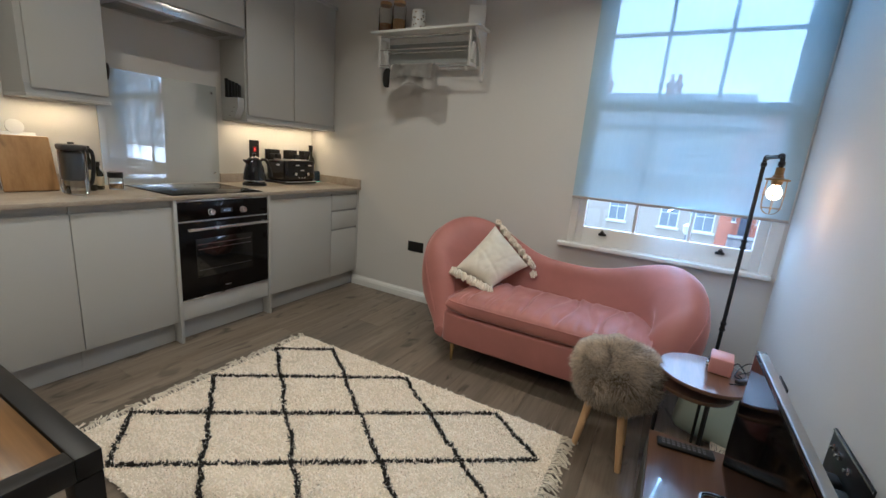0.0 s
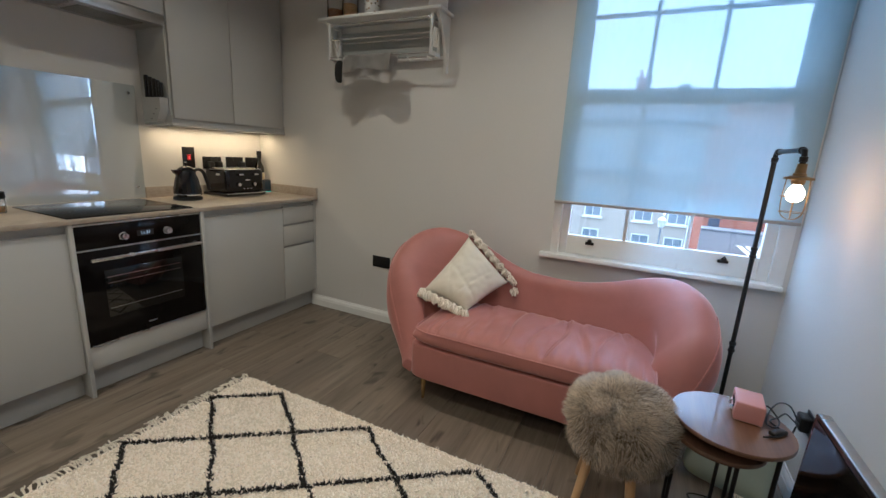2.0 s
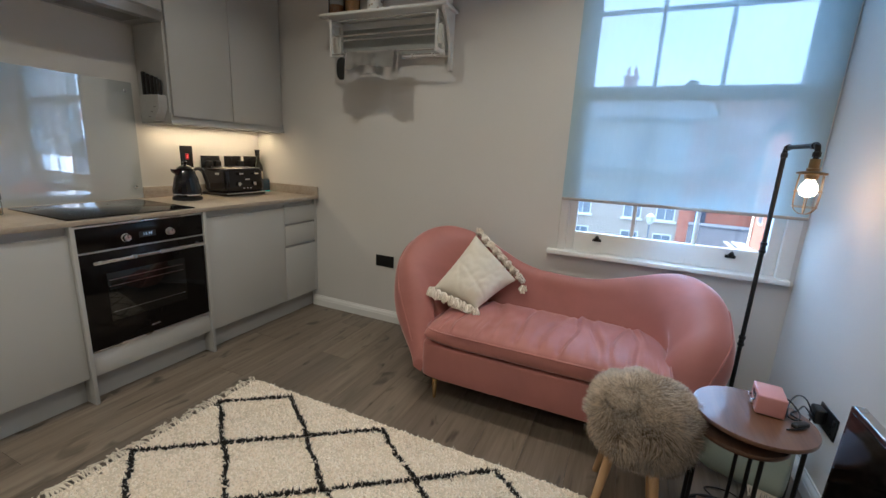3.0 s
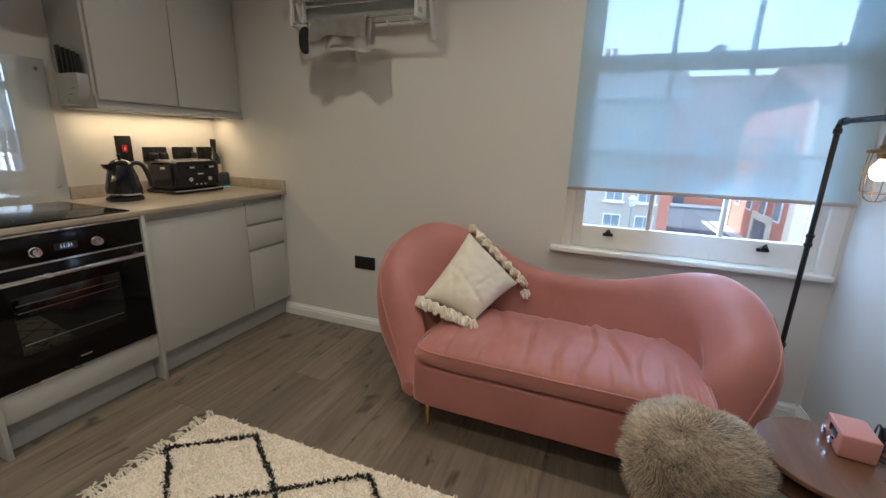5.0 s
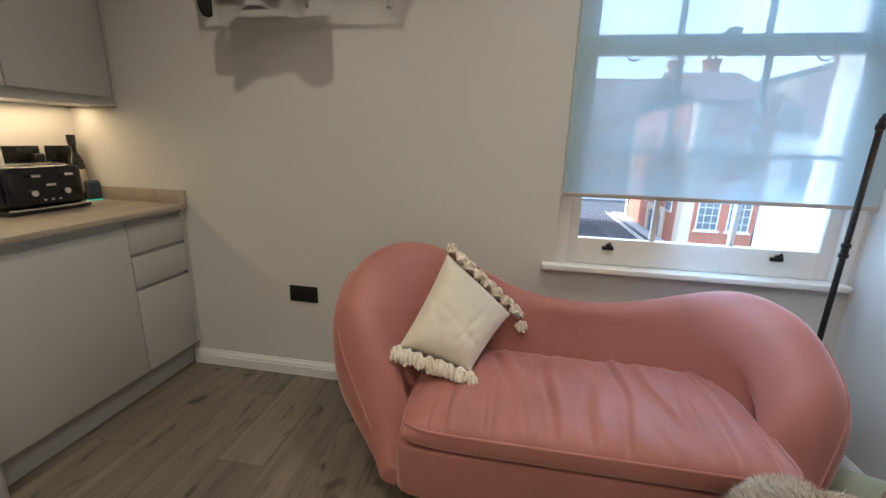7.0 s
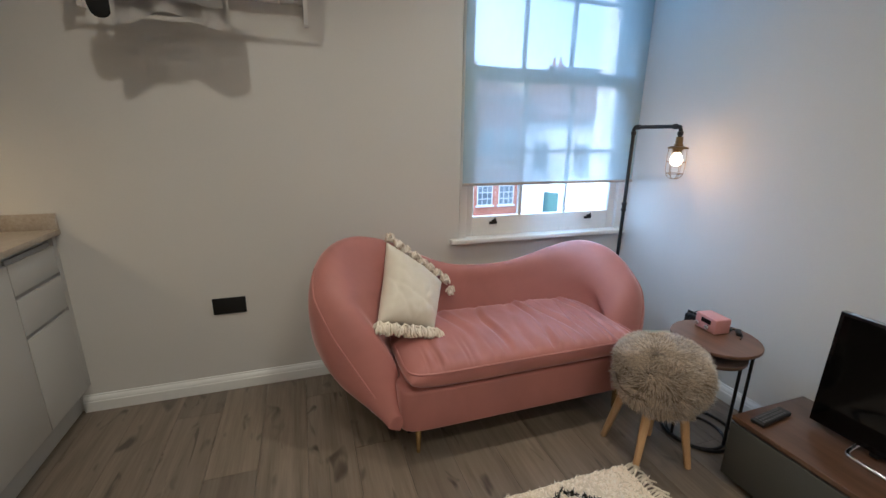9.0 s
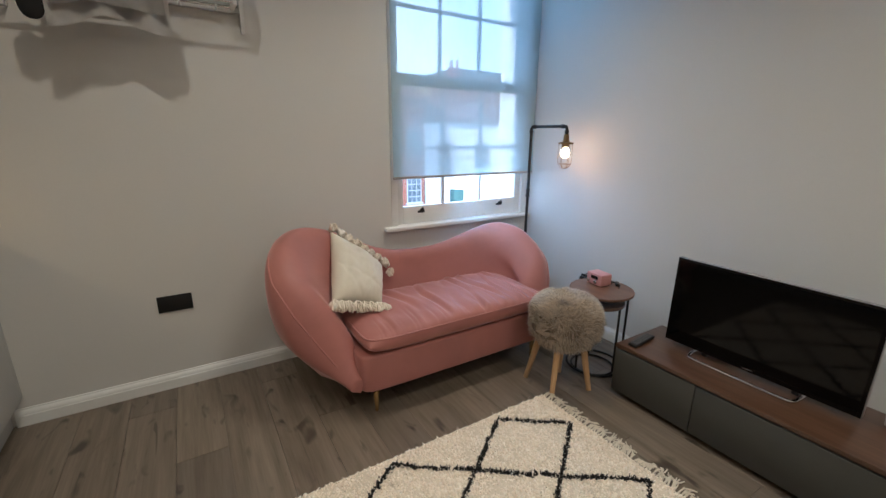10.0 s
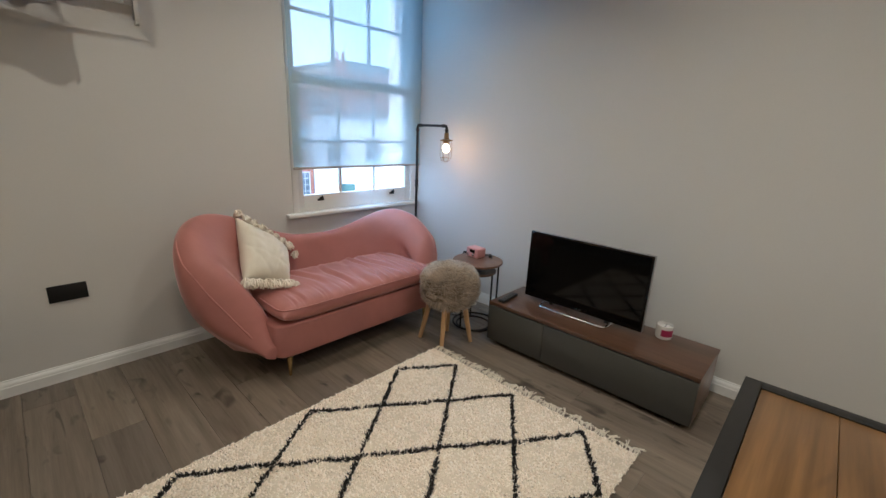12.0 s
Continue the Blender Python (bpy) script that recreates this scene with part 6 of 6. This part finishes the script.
chimney(_r, -0.9, 26, 4.6, 5.9)
for _x in (-12.0, -9.7, -7.4, -5.0, -2.60, -0.32, 1.10):
    house_window(terrace, _x, _x + 0.80, -1.32, 0.05, 22.0)
    house_window(terrace, _x, _x + 0.80, -3.05, -1.95, 22.0)
    house_window(terrace, _x, _x + 0.80, 1.25, 2.45, 22.0)

# red brick house on the corner of the side road
corner = thing("corner_house", 8.8, 29, GZ, "red brick corner house with cream quoins and a tiled roof", "house")
part("wall", bx(7.65, 10.38, 22.0, 32.0, GZ, 3.30), BRICK, corner, smooth=0)
part("quoin", bx(7.15, 7.648, 21.95, 22.6, GZ, 3.30), CREAM_STONE, corner, "cream stone quoin", smooth=0)
part("side_wall", bx(7.22, 7.648, 22.6, 32.0, GZ, 3.25), BRICK, corner, smooth=0)
_r = gabled_roof(corner, 7.2, 10.38, 22.0, 32.0, 3.30, 5.2, ROOF_TILE)
chimney(_r, 7.9, 28.5, 4.6, 6.1)
chimney(_r, 9.8, 28.5, 4.6, 6.2)
for _x in (7.86, 9.20):
    house_window(corner, _x, _x + 0.95, -2.55, -1.10, 22.0, 3, 4)
    house_window(corner, _x, _x + 0.95, 0.20, 1.70, 22.0, 3, 4)
for _y in (23.4, 25.4, 27.6, 29.8):
    _w = part("window", bx(7.17, 7.23, _y, _y + 0.9, -2.0, -0.6), HOUSE_WHITE, corner, smooth=0)
    part("pane", bx(7.155, 7.165, _y + 0.08, _y + 0.82, -1.92, -0.68), HOUSE_GLASS, _w, smooth=0)
    _w = part("window", bx(7.17, 7.23, _y, _y + 0.9, 0.7, 2.1), HOUSE_WHITE, corner, smooth=0)
    part("pane", bx(7.155, 7.165, _y + 0.08, _y + 0.82, 0.78, 2.02), HOUSE_GLASS, _w, smooth=0)
part("quoin", bx(7.15, 7.218, 31.5, 32.0, GZ, 3.25), CREAM_STONE, corner, "cream stone quoin", smooth=0)
part("string_course", bx(7.16, 7.219, 22.6, 31.5, -0.20, -0.06), CREAM_STONE, corner, smooth=0)
_bm = bmesh.new()
box(_bm, 7.10, 7.219, 24.2, 24.6, GZ, -2.25)
box(_bm, 7.10, 7.219, 26.6, 27.0, GZ, -2.25)
box(_bm, 7.10, 7.219, 24.2, 27.0, -2.25, -1.90)
part("door_surround", _bm, CREAM_STONE, corner, "cream stone door surround", smooth=0)
part("door", bx(7.17, 7.219, 24.6, 26.6, GZ, -2.25), surface("street_door", (0.10, 0.10, 0.11), 0.5), corner, smooth=0)
part("string_course", bx(7.65, 10.38, 21.93, 22.0, -0.45, -0.30), CREAM_STONE, corner, smooth=0)

# houses closing the far end of the side road
solid("pavement", bx(-20, 18, 39.8, 41.6, GZ, GZ + 0.12, 0.02), PAVING, kind="structure", category="pavement", label="sunlit grey footway at the far end of the side road")
solid("pavement", bx(6.45, 7.15, 22.0, 32.6, GZ, GZ + 0.12, 0.02), PAVING, kind="structure", category="pavement", label="narrow paved footway along the side road")
far_house = thing("terraced_house", 4.5, 45, GZ, "distant brick house closing the side road", "house")
part("wall", bx(-6, 13, 41.6, 49, GZ, 3.6), BRICK, far_house, smooth=0)
gabled_roof(far_house, -6, 13, 41.6, 49, 3.6, 7.4, ROOF_TILE)
for _x in (-0.8, 1.6, 4.0, 6.4, 8.8):
    house_window(far_house, _x, _x + 1.0, -2.4, -0.9, 41.6)
    house_window(far_house, _x, _x + 1.0, 0.8, 2.3, 41.6)
part("door", bx(5.3, 6.1, 41.55, 41.61, GZ + 0.12, -1.5), surface("far_door", (0.05, 0.06, 0.08), 0.5), far_house, smooth=0)
part("garden_wall", bx(9.4, 12.5, 40.9, 41.2, GZ + 0.12, -2.9), RENDER_GREY, far_house, smooth=0)

# white rendered house in the sun, set at an angle to the street
white_house = thing("white_house", 10.4, 22.0, GZ, "white rendered house with dark windows in the sun", "house")
part("wall", bx(10.40, 24.0, 22.0, 30.0, GZ, 2.20), RENDER_WHITE, white_house, smooth=0)
_r = gabled_roof(white_house, 10.40, 24.0, 22.0, 30.0, 2.20, 4.75, ROOF_TILE)
chimney(_r, 11.4, 26, 4.0, 5.6)
for _x in (11.15, 13.30, 15.4, 17.4):
    house_window(white_house, _x, _x + 0.80, -0.55, 0.95, 22.0)
part("door", bx(11.9, 12.7, 21.96, 22.01, GZ, -1.75), surface("green_door", (0.05, 0.11, 0.10), 0.4), white_house, "dark green door", smooth=0)
part("wall_box", bx(14.3, 14.7, 21.86, 22.0, -2.1, -1.8, 0.01), surface("meter_box", (0.35, 0.22, 0.14), 0.6), white_house, smooth=0)
white_house.matrix_basis = pose(10.45, 22.0, GZ, 0, 0, -42)
tall = thing("apartment_block", 24, 45, GZ, "tall pale block rising behind the roofs", "apartment building")
part("wall", bx(21.5, 34, 36, 50, GZ, 7.2), RENDER_GREY, tall, smooth=0)
part("roof", bx(21.3, 34.2, 35.8, 50.2, 7.2, 7.5), SLATE, tall, smooth=0)
for _x in (22, 25, 28, 31):
    for _z in (0.8, 4.2):
        house_window(tall, _x, _x + 1.2, _z, _z + 1.5, 36.0)

street_lamp = thing("street_lamp", 0.86, 21.0, GZ + 0.12, "slim grey street lamp with a lantern head", "street lamp")
LAMP_GREY = surface("lamp_paint", (0.10, 0.11, 0.12), 0.5)
_bm = bmesh.new()
lathe(_bm, [(0.09, 0), (0.09, 0.5), (0.045, 0.6), (0.035, 2.0), (0.02, 2.05)], (0.86, 21.0, GZ + 0.12), 12)
part("post", _bm, LAMP_GREY, street_lamp)
_bm = bmesh.new()
lathe(_bm, [(0.03, 2.05), (0.12, 2.12), (0.17, 2.40), (0.19, 2.42), (0.10, 2.52), (0.01, 2.58)], (0.86, 21.0, GZ + 0.12), 10)
part("lantern", _bm, surface("lantern_glass", (0.55, 0.55, 0.50), 0.3), street_lamp)
# rope pulls on the upper sash
for _x in (-0.305, 0.365):
    _bm = bmesh.new()
    tube(_bm, curve_pts([(_x - 0.03, YW + 0.060, 1.586), (_x - 0.018, YW + 0.058, 1.568), (_x, YW + 0.058, 1.562), (_x + 0.018, YW + 0.058, 1.568), (_x + 0.03, YW + 0.060, 1.586)], 16), 0.003, 6)
    part("sash_pull", _bm, BLACK_METAL, window, "dark metal sash pull")


# ---------------------------------------------------------------- ceiling lights and floor planks
CAN = surface("downlight_rim", (0.78, 0.78, 0.76), 0.35, bump=0)
GLOW = glowing("downlight_lens", (1.0, 0.86, 0.68), 2.5)
for _i, (_x, _y) in enumerate(DOWNLIGHTS):
    _ob = thing("downlight", _x, _y, CEIL, "white recessed ceiling downlight, switched on", "ceiling light", "ceiling downlights")
    _bm = bmesh.new()
    lathe(_bm, [(0.030, -0.002), (0.043, -0.006), (0.045, -0.003), (0.045, 0.0), (0.030, 0.0)], (_x, _y, CEIL), 32)
    part("rim", _bm, CAN, _ob)
    _bm = bmesh.new()
    lathe(_bm, [(0.0005, -0.001), (0.029, -0.001), (0.029, 0.0), (0.0005, 0.0)], (_x, _y, CEIL), 28)
    part("lens", _bm, GLOW, _ob)

floor_ob = bpy.data.objects["floor"]
PW, GAP = 0.192, 0.0012


def plank_mesh(length):
    bm = bmesh.new()
    box(bm, -PW / 2 + GAP / 2, PW / 2 - GAP / 2, -length / 2 + GAP / 2, length / 2 - GAP / 2, -0.0115, 0.0, 0.0005, 1)
    return finish("plank", bm, PLANK, smooth=0)


_meshes = {L: plank_mesh(L) for L in (1.285, 0.43, 0.86)}
_x, _row = XK + 0.005 + PW / 2, 0
while _x < XT - 0.02:
    y = YB + 0.003
    seq = [(0.43, 1.285, 1.285, 1.285, 1.285), (0.86, 1.285, 1.285, 1.285, 1.285), (1.285, 1.285, 1.285, 1.285, 1.285)][(_row * 2) % 3]
    for L in seq:
        if y + 0.05 > YW:
            break
        _p = new("plank", _meshes[L])
        _p.location = (_x, y + L / 2, 0.0)
        _p.parent = floor_ob
        y += L
    _x += PW
    _row += 1
